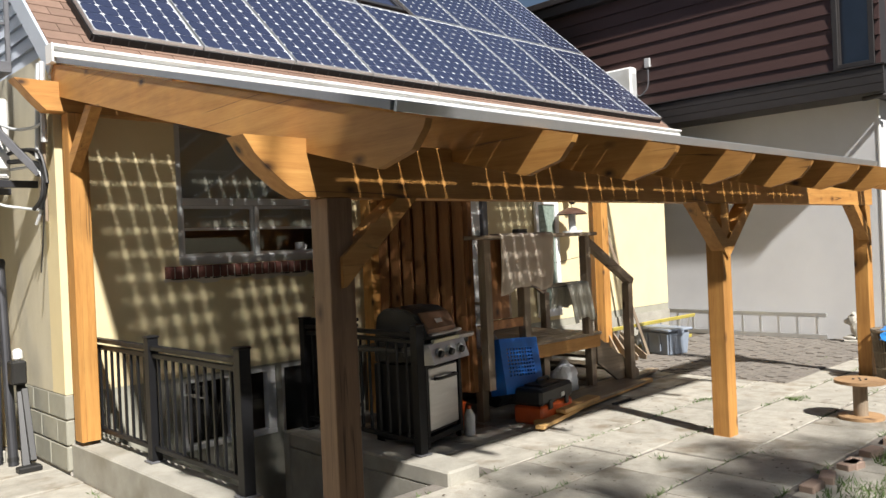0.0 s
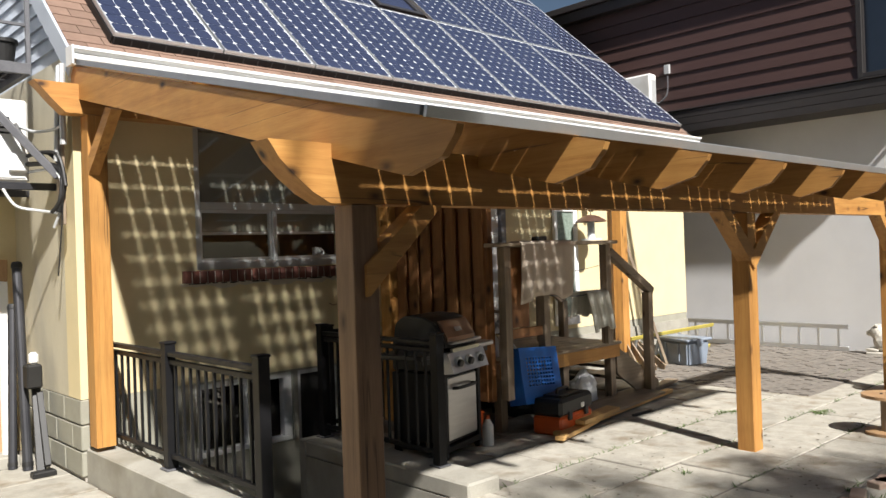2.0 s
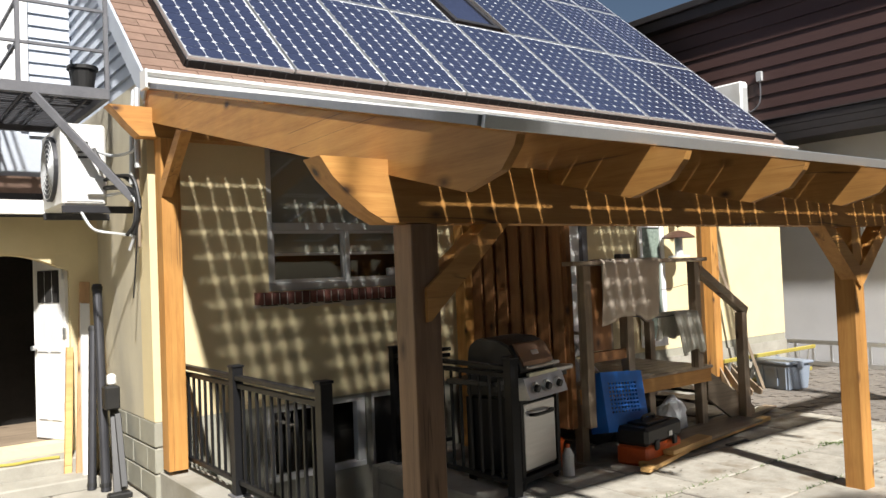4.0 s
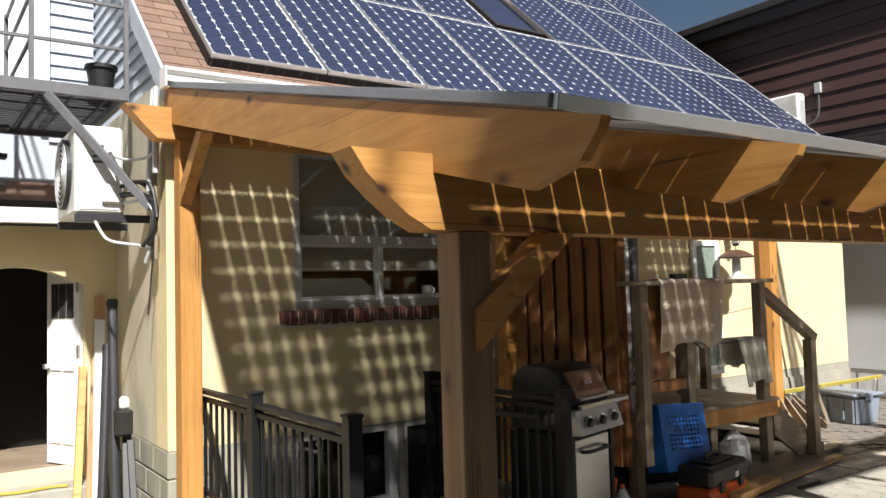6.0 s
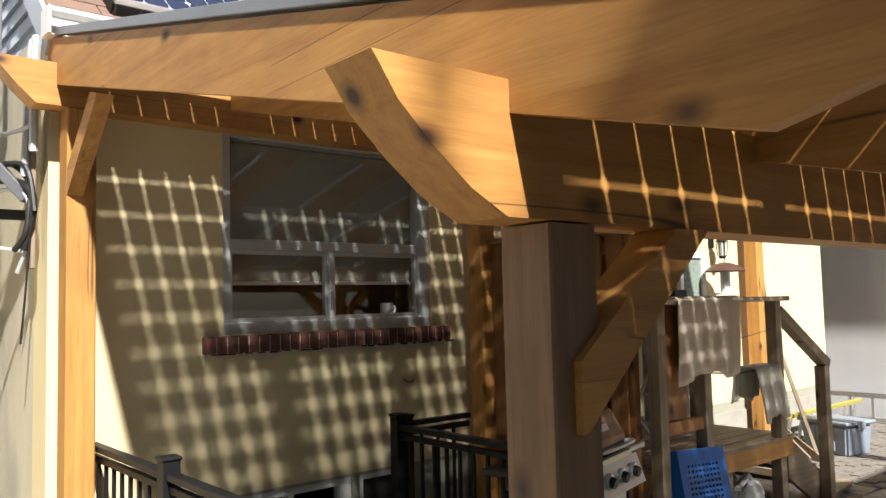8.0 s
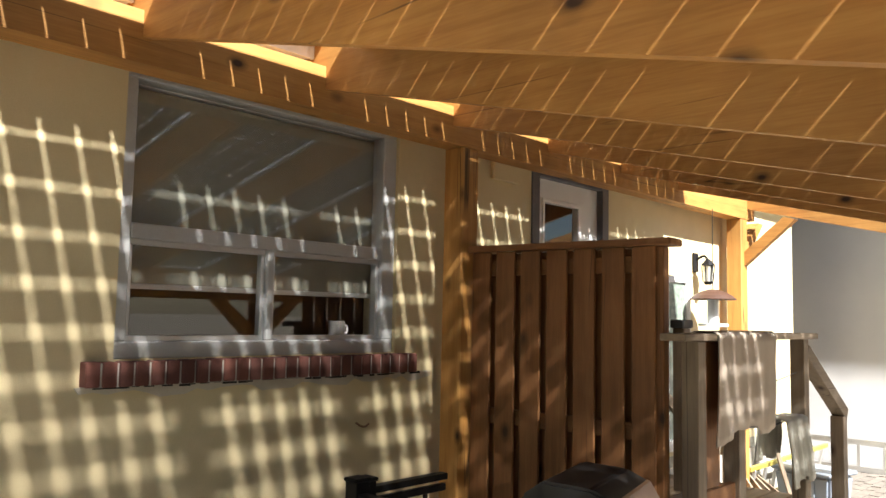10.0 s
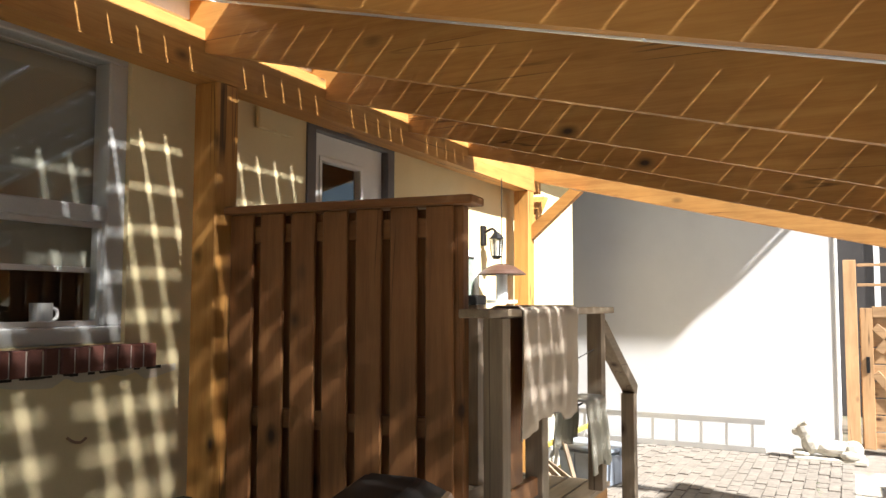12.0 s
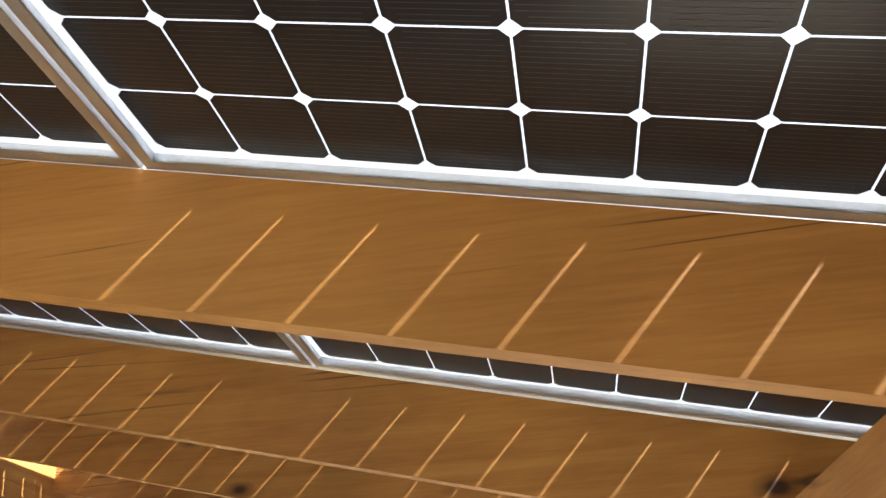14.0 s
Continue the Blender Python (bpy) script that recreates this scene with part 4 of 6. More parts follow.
def cloth(name, label, x0, x1, ytop, ztop, fall_f, fall_b, mat, waves, seed, skew=0.0):
    """A cloth folded over a rail: two falls, vertical folds, a ragged hem, real thickness."""
    rnd = random.Random(seed)
    ph = [rnd.uniform(0, 6) for _ in range(4)]
    b = bmesh.new()
    nx, nz = 40, 26
    grid = []
    for j in range(nz + 1):
        s = j / nz * 2 - 1
        row = []
        for i in range(nx + 1):
            t = i / nx
            d = abs(s)
            hem = 1 + 0.06 * math.sin(t * 9 + ph[0]) + (0.10 * math.exp(-((t - 0.62) / 0.12) ** 2) * -1 if s < 0 else 0)
            fall = (fall_f if s < 0 else fall_b) * hem
            z = ztop + 0.012 - max(0.0, d - 0.12) * fall
            fold = (math.sin(t * waves + ph[1]) * 0.012 + math.sin(t * waves * 2.3 + ph[2]) * 0.006) * min(1, d * 1.6)
            y = ytop + (1 if s > 0 else -1) * (min(d, 0.12) / 0.12 * 0.085 + fold)
            x = x0 + (x1 - x0) * t + skew * d * (1 if s < 0 else -0.3) + 0.01 * math.sin(d * 7 + ph[3]) * d
            row.append(b.verts.new((x, y, z)))
        grid.append(row)
    for r0, r1 in zip(grid, grid[1:]):
        for i in range(nx):
            b.faces.new((r0[i], r0[i + 1], r1[i + 1], r1[i])).smooth = True
    ob = single(name, b, mat, label, "towel")
    so = ob.modifiers.new("thickness", "SOLIDIFY")
    so.thickness = 0.006
    return ob


cloth("towel", "large beige towel hanging over the deck rail", 5.46, 6.27, RYD - 0.01, 1.756, 0.64, 0.45, TOWEL, 26, 3, -0.03)
cloth("cloth", "grey striped cloth drying low on the rail", 6.46, 6.84, RYD + 0.02, 1.22, 0.47, 0.3, TOWEL2, 24, 8, 0.16)
line = thing("rail_wire", "thin wire strung between the deck posts", "wire")
b = bmesh.new()
tube(b, [(5.90, RYD, 1.23), (6.4, RYD + 0.01, 1.19), (6.87, RYD, 1.22)], 0.006)
part("strand", b, STEELG, line)
b = bmesh.new()
tube(b, [(5.90, RYD, 1.46), (6.4, RYD + 0.01, 1.45), (6.87, RYD, 1.5)], 0.003)
part("strand", b, STEELG, line)
sp = thing("speaker_box", "small dark box on an inner deck post", "box")
part("case", boxm((6.60, -0.84, 1.766), (6.76, -0.74, 1.826), 0.008), BLACKP, sp)

# folding chair on the deck
ch = thing("folding_chair", "folded metal and slat chair leaning on the deck", "chair")
for y in (-1.05, -0.65):
    for a, c in (((5.45, y, 0.66), (5.95, y, 1.30)), ((5.95, y, 0.66), (5.5, y, 1.12))):
        b = bmesh.new()
        rod(b, a, c, 0.013, None, 8)
        part("leg_tube", b, ALUW, ch)
for i in range(5):
    part("slat", boxm((5.52 + 0.075 * i, -1.06, 1.08 - 0.01 * i), (5.58 + 0.075 * i, -0.64, 1.10 - 0.01 * i), 0.004), OLDY, ch)
jug = thing("plastic_jug", "white translucent plastic jug on the deck", "jug")
b = bmesh.new()
rod(b, (5.42, -1.2, 0.656), (5.42, -1.2, 0.82), 0.075, 0.07, 16)
rod(b, (5.42, -1.2, 0.82), (5.42, -1.2, 0.90), 0.07, 0.025, 16)
part("body", b, WHITEP, jug)
b = bmesh.new()
rod(b, (5.42, -1.2, 0.90), (5.42, -1.2, 0.925), 0.022, 0.022, 12)
part("cap", b, BLUEP, jug)

# ---- gas grill ----
def grill():
    t = thing("gas_grill", "black gas grill with steel front and bronze lid", "grill")
    m = Matrix.Translation((4.40, -1.52, 0)) @ Matrix.Rotation(radians(15), 4, "Z")
    W, D = 0.29, 0.26
    part("cabinet", boxm((-W + 0.03, -D + 0.03, 0.12), (W - 0.03, D, 0.70), 0.008, m), BLACKM, t)
    dp = part("door", boxm((-W + 0.06, -D + 0.008, 0.15), (W - 0.06, -D + 0.028, 0.66), 0.006, m), STAIN, t, "brushed steel door")
    b = bmesh.new()
    tube(b, [m @ Vector(p) for p in ((-0.15, -D + 0.01, 0.57), (-0.12, -D - 0.045, 0.575), (0.12, -D - 0.045, 0.575), (0.15, -D + 0.01, 0.57))], 0.014)
    part("handle", b, BLACKP, dp, "black handle")
    for x in (-W, W - 0.045):
        part("side_post", boxm((x, -D, 0.045), (x + 0.045, -D + 0.045, 0.70), 0.004, m), BLACKM, t)
        part("side_post", boxm((x, D - 0.045, 0.045), (x + 0.045, D, 0.70), 0.004, m), BLACKM, t)
    part("bottom_shelf", boxm((-W, -D, 0.06), (W, D, 0.11), 0.006, m), BLACKM, t)
    cp = bmesh.new()
    prism(cp, [(-D - 0.09, 0.71), (-D + 0.02, 0.70), (-D + 0.02, 0.87), (-D - 0.035, 0.87)], 0, -W, W)
    for v in cp.verts:
        v.co = m @ v.co
    pnl = part("control_panel", cp, STAIN, t, "steel control panel")
    for x in (-0.17, 0.0, 0.17):
        b = bmesh.new()
        rod(b, m @ Vector((x, -D - 0.055, 0.79)), m @ Vector((x, -D - 0.10, 0.78)), 0.034, 0.028, 16)
        part("knob", b, BLACKP, pnl)
        b = bmesh.new()
        rod(b, m @ Vector((x, -D - 0.05, 0.79)), m @ Vector((x, -D - 0.072, 0.787)), 0.044, 0.042, 18)
        part("bezel", b, ALU, pnl)
    part("firebox", boxm((-W + 0.01, -D + 0.022, 0.71), (W - 0.01, D, 0.90), 0.012, m), BLACKP, t)
    lid = bmesh.new()
    prof = [(-D + 0.0, 0.905), (-D + 0.02, 0.98), (-D + 0.10, 1.11), (-D + 0.20, 1.155), (D - 0.12, 1.165), (D - 0.03, 1.10), (D, 0.905)]
    prism(lid, prof, 0, -W + 0.02, W - 0.02)
    for v in lid.verts:
        v.co = m @ v.co
    bmesh.ops.bevel(lid, geom=lid.edges[:], offset=0.012, segments=2, affect="EDGES")
    ld = part("lid", lid, BLACKP, t)
    fp = bmesh.new()
    prism(fp, [(-D + 0.012, 0.945), (-D + 0.016, 0.98), (-D + 0.096, 1.112), (-D + 0.11, 1.118), (-D + 0.10, 1.09), (-D + 0.03, 0.95)], 0, -W + 0.07, W - 0.07)
    for v in fp.verts:
        v.co = m @ (v.co + Vector((0, -0.012, 0.006)))
    part("lid_front", fp, BRONZE, ld, "bronze-tinted steel lid front")
    part("badge", boxm((-0.05, -0.004, -0.02), (0.05, 0.0, 0.02), 0.003, m @ Matrix.Translation((0, -D + 0.035, 1.045)) @ Matrix.Rotation(radians(-31), 4, "X")), ALU, ld, "small maker's plate")
    b = bmesh.new()
    tube(b, [m @ Vector(p) for p in ((-0.2, -D - 0.0, 0.945), (-0.19, -D - 0.06, 0.95), (0.19, -D - 0.06, 0.95), (0.2, -D, 0.945))], 0.013)
    part("lid_handle", b, STAIN, ld)
    part("gauge_strip", boxm((-0.21, -D - 0.042, 0.872), (0.21, -D - 0.01, 0.902), 0.003, m), surf("pale_plate", (0.5, 0.5, 0.36), (0.62, 0.62, 0.48), 0.4, 0.3, 40, 90, 0.0, stretch=(1, 1, 0.1)), t)
    for s in (-1, 1):
        part("side_shelf", boxm((s * W, -D + 0.02, 0.845), (s * (W + 0.30), D - 0.04, 0.885), 0.008, m), STAIN if s > 0 else BLACKP, t)
        part("shelf_bracket", boxm((s * W, -D + 0.05, 0.80), (s * (W + 0.24), -D + 0.07, 0.843), 0.003, m), BLACKP, t)
    for x, y in ((-W + 0.03, -D + 0.03), (W - 0.03, -D + 0.03), (-W + 0.03, D - 0.03), (W - 0.03, D - 0.03)):
        b = bmesh.new()
        rod(b, m @ Vector((x - 0.012, y, 0.028)), m @ Vector((x + 0.012, y, 0.028)), 0.028, None, 14)
        part("caster", b, BLACKP, t)
    return t


grill()

# ---- things under and before the deck ----
cr = thing("plastic_crate", "bright blue perforated plastic crate leaning on the deck", "crate")
cm = Matrix.Translation((5.58, -1.72, 0.25)) @ Matrix.Rotation(radians(-12), 4, "X") @ Matrix.Rotation(radians(4), 4, "Y")
CW, CH = 0.27, 0.52
holes = []
for i in range(9):
    for j in range(8):
        holes.append((-0.19 + 0.042 * i, -0.165 + 0.042 * i, 0.16 + 0.035 * j, 0.178 + 0.035 * j))
sh = bmesh.new()
us = sorted({-CW, CW, *[h for q in holes for h in q[:2]]})
zs = sorted({0.0, CH, *[h for q in holes for h in q[2:]]})
hset = {(round(q[0], 4), round(q[2], 4)) for q in holes}
for a, b in zip(us, us[1:]):
    for c, d in zip(zs, zs[1:]):
        if (round(a, 4), round(c, 4)) not in hset:
            box(sh, (a, -0.004, c), (b, 0.004, d), 0, cm)
bmesh.ops.remove_doubles(sh, verts=sh.verts, dist=1e-5)
part("base_panel", sh, BLUEP, cr)
for a, b in (((-CW, 0.004, 0), (-CW + 0.008, 0.2, CH)), ((CW - 0.008, 0.004, 0), (CW, 0.2, CH)), ((-CW, 0.004, 0), (CW, 0.2, 0.008)), ((-CW, 0.004, CH - 0.008), (CW, 0.2, CH))):
    part("crate_wall", boxm(a, b, 0.002, cm), BLUEP, cr)

tb = thing("tool_box", "orange tool box with a black lid and tray", "tool box")
tm = Matrix.Translation((5.76, -1.78, -0.02)) @ Matrix.Rotation(radians(10), 4, "Z")
part("body", boxm((-0.31, -0.15, 0), (0.31, 0.15, 0.17), 0.02, tm), ORANGE, tb)
ldx = part("lid", boxm((-0.32, -0.16, 0.172), (0.32, 0.16, 0.33), 0.03, tm), BLACKP, tb)
part("lid_ridge", boxm((-0.2, -0.1, 0.33), (0.2, 0.1, 0.35), 0.01, tm), BLACKP, ldx)
b = bmesh.new()
tube(b, [tm @ Vector(p) for p in ((-0.1, 0, 0.34), (-0.09, 0, 0.385), (0.09, 0, 0.385), (0.1, 0, 0.34))], 0.013)
part("handle", b, BLACKP, ldx)
for x in (-0.16, 0.16):
    part("latch", boxm((x - 0.03, -0.176, 0.13), (x + 0.03, -0.151, 0.215), 0.005, tm), BLACKP, tb)
part("sticker", boxm((0.06, -0.166, 0.21), (0.12, -0.161, 0.25), 0, tm), WHITEP, tb)
bu = thing("bucket", "small orange plastic bucket in the shade", "bucket")
b = bmesh.new()
rod(b, (4.98, -1.35, -0.02), (4.98, -1.35, 0.2), 0.085, 0.105, 20)
part("pail", b, ORANGE, bu)
b = bmesh.new()
rod(b, (4.98, -1.35, 0.2), (4.98, -1.35, 0.215), 0.112, 0.112, 20)
part("rim", b, ORANGE, bu)
bt = thing("spray_bottle", "pale plastic bottle beside the grill", "bottle")
b = bmesh.new()
rod(b, (4.86, -1.66, -0.02), (4.86, -1.66, 0.15), 0.05, 0.05, 14)
rod(b, (4.86, -1.66, 0.15), (4.86, -1.66, 0.21), 0.05, 0.018, 14)
part("flask", b, WHITEP, bt)
b = bmesh.new()
rod(b, (4.86, -1.66, 0.21), (4.86, -1.66, 0.24), 0.018, 0.018, 10)
part("cap", b, ORANGE, bt)


def crumple(name, label, c, size, mat, seed, cat):
    rnd = random.Random(seed)
    b = bmesh.new()
    bmesh.ops.create_icosphere(b, subdivisions=3, radius=1.0)
    for v in b.verts:
        k = 1 + 0.35 * noise.noise(v.co * 1.7 + Vector((seed, 0, 0))) + 0.2 * noise.noise(v.co * 4.5)
        v.co = Vector((c[0] + v.co.x * size[0] * k, c[1] + v.co.y * size[1] * k, max(c[2] + v.co.z * size[2] * k, -0.022)))
    return single(name, b, mat, label, cat)


PAPER = surf("printed_white_bag", (0.60, 0.61, 0.62), (0.76, 0.77, 0.78), 0.6, 0, 7, 40, 0.3, spots=(0.20, 0.21, 0.23))
crumple("paper_bag", "crumpled white printed bag under the deck", (6.62, -1.36, 0.17), (0.23, 0.10, 0.19), PAPER, 3, "bag")
crumple("black_sack", "black plastic sack under the deck", (6.15, -0.95, 0.14), (0.4, 0.28, 0.24), BLACKP, 5, "sack")
crumple("black_sack", "slack black plastic sack beneath the deck boards", (6.95, -0.8, 0.12), (0.3, 0.3, 0.2), BLACKP, 9, "sack")
ply = thing("board", "dark weathered board lying on the paving", "board")
part("panel", boxm((-0.75, -0.19, 0), (0.75, 0.19, 0.022), 0.003, Matrix.Translation((6.92, -1.62, 0.035)) @ Matrix.Rotation(radians(8), 4, "Z") @ Matrix.Rotation(radians(3), 4, "X")), OLDX, ply)


def lumber(label, p, q, w, h, mat, roll=0.0):
    b = bmesh.new()
    beam_between(b, p, q, w, h, roll, 0.003)
    return single("plank", b, mat, label, "plank", "loose lumber")


lumber("fresh yellow timber length on the paving", (5.42, -1.98, 0.02), (7.9, -1.62, 0.02), 0.089, 0.04, PLANKX)
lumber("fresh yellow timber offcut across the others", (5.30, -2.10, 0.02), (6.1, -1.90, 0.02), 0.089, 0.038, PLANKX)
lumber("fresh yellow timber with a notched end", (5.75, -1.95, 0.065), (6.55, -1.80, 0.055), 0.14, 0.038, PLANKX, 2)
lumber("short fresh timber offcut on the pile", (5.72, -2.02, 0.08), (5.98, -1.97, 0.075), 0.089, 0.04, PLANKX)
lumber("grey weathered plank on the paving", (5.95, -1.80, 0.01), (8.6, -1.25, 0.01), 0.14, 0.03, OLDX)
lumber("dark plank beside the deck", (6.0, -1.68, 0.045), (8.4, -1.35, 0.03), 0.10, 0.03, OLDX)
rk_ = thing("rake_head", "rusty rake head lying on the slabs", "rake")
part("bar", boxm((6.62, -1.99, -0.018), (6.95, -1.965, 0.0), 0.003), DARKM, rk_)
for i in range(9):
    b = bmesh.new()
    rod(b, (6.63 + 0.038 * i, -1.975, -0.008), (6.64 + 0.038 * i, -2.03, -0.014), 0.005, 0.003, 6)
    part("tine", b, DARKM, rk_)

tote = thing("storage_tote", "grey-blue plastic storage tote with its lid on", "tote")
ttm = Matrix.Translation((10.05, -0.56, -0.02)) @ Matrix.Rotation(radians(-14), 4, "Z")
b = bmesh.new()
for z0_, z1_, e0, e1 in ((0, 0.34, 0.0, 0.03),):
    vs = []
    for z_, e in ((z0_, e0), (z1_, e1)):
        vs.append([b.verts.new(ttm @ Vector((sx_ * (0.19 + e), sy_ * (0.27 + e), z_))) for sx_, sy_ in ((-1, -1), (1, -1), (1, 1), (-1, 1))])
    b.faces.new(vs[0][::-1])
    b.faces.new(vs[1])
    for k in range(4):
        b.faces.new((vs[0][k], vs[0][(k + 1) % 4], vs[1][(k + 1) % 4], vs[1][k]))
bmesh.ops.bevel(b, geom=b.edges[:], offset=0.025, segments=2, affect="EDGES")
part("tub", b, TOTE, tote)
part("lid", boxm((-0.245, -0.325, 0.345), (0.245, 0.325, 0.385), 0.012, ttm), TOTE, tote)
for y in (-0.12, 0.12):
    part("rib", boxm((-0.225, y - 0.02, 0.06), (-0.205, y + 0.02, 0.32), 0.004, ttm), TOTE, tote)
for y in (-0.32, 0.32):
    part("clip", boxm((-0.06, y - 0.012, 0.30), (0.06, y + 0.012, 0.385), 0.006, ttm), TOTE, tote)


def ladder(name, label, m, ln, w, mat, rung_mat, n, kind_w=0.07):
    t = thing(name, label, "ladder")
    for s in (0, w):
        part("stile", boxm((0, -0.014, s - kind_w / 2), (ln, 0.014, s + kind_w / 2), 0.004, m), mat, t)
    for i in range(n):
        x = ln * (i + 0.5) / n
        b = bmesh.new()
        box(b, (x - 0.02, -0.014, kind_w / 2), (x + 0.02, 0.014, w - kind_w / 2), 0.004, m)
        part("rung", b, rung_mat, t)
    return t


ladder("ladder", "aluminium ladder lying on edge along the pale wall", Matrix.Translation((12.38, 0.98, 0.03)) @ Matrix.Rotation(radians(-90), 4, "Z"), 2.95, 0.33, ALU, ALU, 10)
ladder("ladder", "yellow-railed stepladder leaning by the house wall", Matrix.Translation((9.25, -0.16, 0.06)) @ Matrix.Rotation(radians(12), 4, "X"), 2.3, 0.34, YELLOW, ALU, 8, 0.05)
for i in range(4):
    lumber("grey board leaning against the house wall", (9.0 + 0.12 * i, -0.5 - 0.06 * i, 0.0), (9.25 + 0.14 * i, -0.06, 0.42 - 0.05 * i), 0.02, 0.12, OLDX)
ldr2 = lumber("thin grey pole leaning on the wall", (9.8, -0.45, -0.02), (9.32, -0.02, 2.1), 0.03, 0.03, OLDZ)

# cable reel, basket, lion
re_ = thing("cable_reel", "empty wooden cable reel used as a low table", "cable reel")
rc = (7.36, -4.09)
for nm, z, r, h, mt in (("lower_disc", -0.02, 0.19, 0.025, CEDARY), ("drum", 0.005, 0.06, 0.29, OLDZ), ("upper_disc", 0.295, 0.21, 0.028, CEDARY)):
    b = bmesh.new()
    rod(b, (*rc, z), (*rc, z + h), r, None, 36)
    part(nm, b, mt, re_)
for k in range(4):
    a = k * math.pi / 2 + 0.4
    b = bmesh.new()
    rod(b, (rc[0] + 0.05 * math.cos(a), rc[1] + 0.05 * math.sin(a), 0.323), (rc[0] + 0.05 * math.cos(a), rc[1] + 0.05 * math.sin(a), 0.331), 0.012, None, 8)
    part("bolt", b, DARKM, re_)
ba = thing("wicker_basket", "tall wicker basket lined with a blue bag", "basket")
bc = (9.40, -3.76)
for k in range(40):
    a = 2 * math.pi * k / 40
    b = bmesh.new()
    rod(b, (bc[0] + 0.15 * math.cos(a), bc[1] + 0.15 * math.sin(a), -0.02), (bc[0] + 0.205 * math.cos(a), bc[1] + 0.205 * math.sin(a), 0.55), 0.011, None, 5)
    part("stave", b, WICK, ba)
for z, r in ((0.0, 0.153), (0.12, 0.166), (0.3, 0.184), (0.53, 0.205)):
    b = bmesh.new()
    tube(b, [(bc[0] + r * math.cos(a), bc[1] + r * math.sin(a), z) for a in [2 * math.pi * k / 14 for k in range(15)]], 0.014)
    part("hoop", b, WICK, ba)
b = bmesh.new()
rod(b, (*bc, -0.018), (*bc, 0.5), 0.13, 0.18, 20)
part("inner_liner", b, DARK, ba)
crumple("blue_bag", "crumpled blue plastic bag over the basket rim", (bc[0] - 0.09, bc[1] - 0.06, 0.50), (0.17, 0.17, 0.10), BLUEB, 12, "bag")

li = bmesh.new()
def blob(c, r, s=(1, 1, 1), rot=0.0):
    m = Matrix.Translation(c) @ Matrix.Rotation(radians(rot), 4, "Z") @ Matrix.Diagonal((*[r * k for k in s], 1))
    bmesh.ops.create_icosphere(li, subdivisions=2, radius=1.0, matrix=m)


LX, LY = 12.25, -2.62
box(li, (LX - 0.15, LY - 0.52, -0.02), (LX + 0.15, LY + 0.42, 0.05), 0.015)
blob((LX, LY - 0.1, 0.17), 0.15, (0.8, 2.1, 0.8))
blob((LX, LY - 0.34, 0.17), 0.14, (0.95, 1.0, 0.95))
blob((LX, LY + 0.2, 0.26), 0.17, (0.9, 0.8, 1.15))
blob((LX - 0.01, LY + 0.27, 0.40), 0.135, (0.9, 0.85, 1.05))
blob((LX - 0.01, LY + 0.38, 0.38), 0.07, (0.85, 1.0, 0.8))
for s in (-1, 1):
    blob((LX + s * 0.1, LY + 0.33, 0.085), 0.05, (0.8, 2.4, 0.8))
    blob((LX + s * 0.12, LY - 0.3, 0.10), 0.075, (0.7, 1.7, 0.9))
    blob((LX + s * 0.08, LY + 0.25, 0.52), 0.035)
blob((LX - 0.1, LY - 0.42, 0.10), 0.035, (1, 2.6, 1), 40)
for v in li.verts:
    if v.co.z > 0.06:
        v.co += 0.02 * noise.noise(v.co * 18) * (v.co - Vector((LX, LY, 0.2))).normalized()
for v in li.verts:
    v.co = Vector((LX, LY, -0.02)) + 0.8 * (v.co - Vector((LX, LY, -0.02)))
single("lion_statue", li, STONE, "weathered cast-stone reclining lion statue by the wall", "statue")

# ---- neighbouring building ----
NX, UX, BX = 12.5, 12.08, 11.86
nbd = thing("neighbour_building", "neighbouring house, pale lower wall, dark brown siding above", "house")
part("lower_wall", boxm((NX, -2.75, -0.03), (NX + 0.3, 9.0, 3.55)), NWALL, nbd)
part("return_wall", boxm((NX + 0.3, -2.75, -0.03), (NX + 8.0, -2.45, 3.55)), NWALL, nbd)
part("corner_trim", boxm((NX - 0.015, -2.78, -0.02), (NX + 0.05, -2.752, 3.55), 0.004), WHITEM, nbd)
part("overhang", boxm((BX + 0.03, -3.02, 3.552), (NX + 8.2, 9.2, 3.92)), SIDINGD, nbd, "dark brown projecting floor band")
for z in (3.555, 3.675, 3.795):
    part("fascia_board", boxm((BX, -3.05, z), (BX + 0.028, 9.2, z + 0.112), 0.003), SIDINGD, nbd)
part("ledge_cap", boxm((BX - 0.02, -3.07, 3.922), (UX + 0.1, 9.2, 3.942), 0.003), SIDINGD, nbd)
upz = 5.95
uw = wall_with_holes(bmesh.new(), 0, UX + 0.04, UX + 0.3, -2.95, 9.0, 3.942, upz, [(-2.80, -2.40, 4.06, 5.45)])
part("upper_wall", uw, SIDINGD, nbd)
part("upper_return", boxm((UX + 0.3, -2.95, 3.942), (UX + 8.0, -2.75, upz)), SIDING, nbd)
for i in range(9):
    z = 3.945 + 0.222 * i
    for ya, yb in ([(-2.95, 9.0)] if z > 5.5 else [(-2.95, -2.885), (-2.315, 9.0)]):
        part("siding_board", prism(bmesh.new(), [(UX + 0.04, z), (UX + 0.005, z), (UX + 0.03, z + 0.215), (UX + 0.04, z + 0.215)], 1, ya, yb), SIDING, nbd)
wq = part("upper_window", boxm((UX + 0.12, -2.80, 4.06), (UX + 0.13, -2.40, 5.45)), surf("sky_glass", (0.05, 0.07, 0.10), (0.07, 0.09, 0.13), 0.04, 0, 1, 2, 0.0), nbd, "window pane")
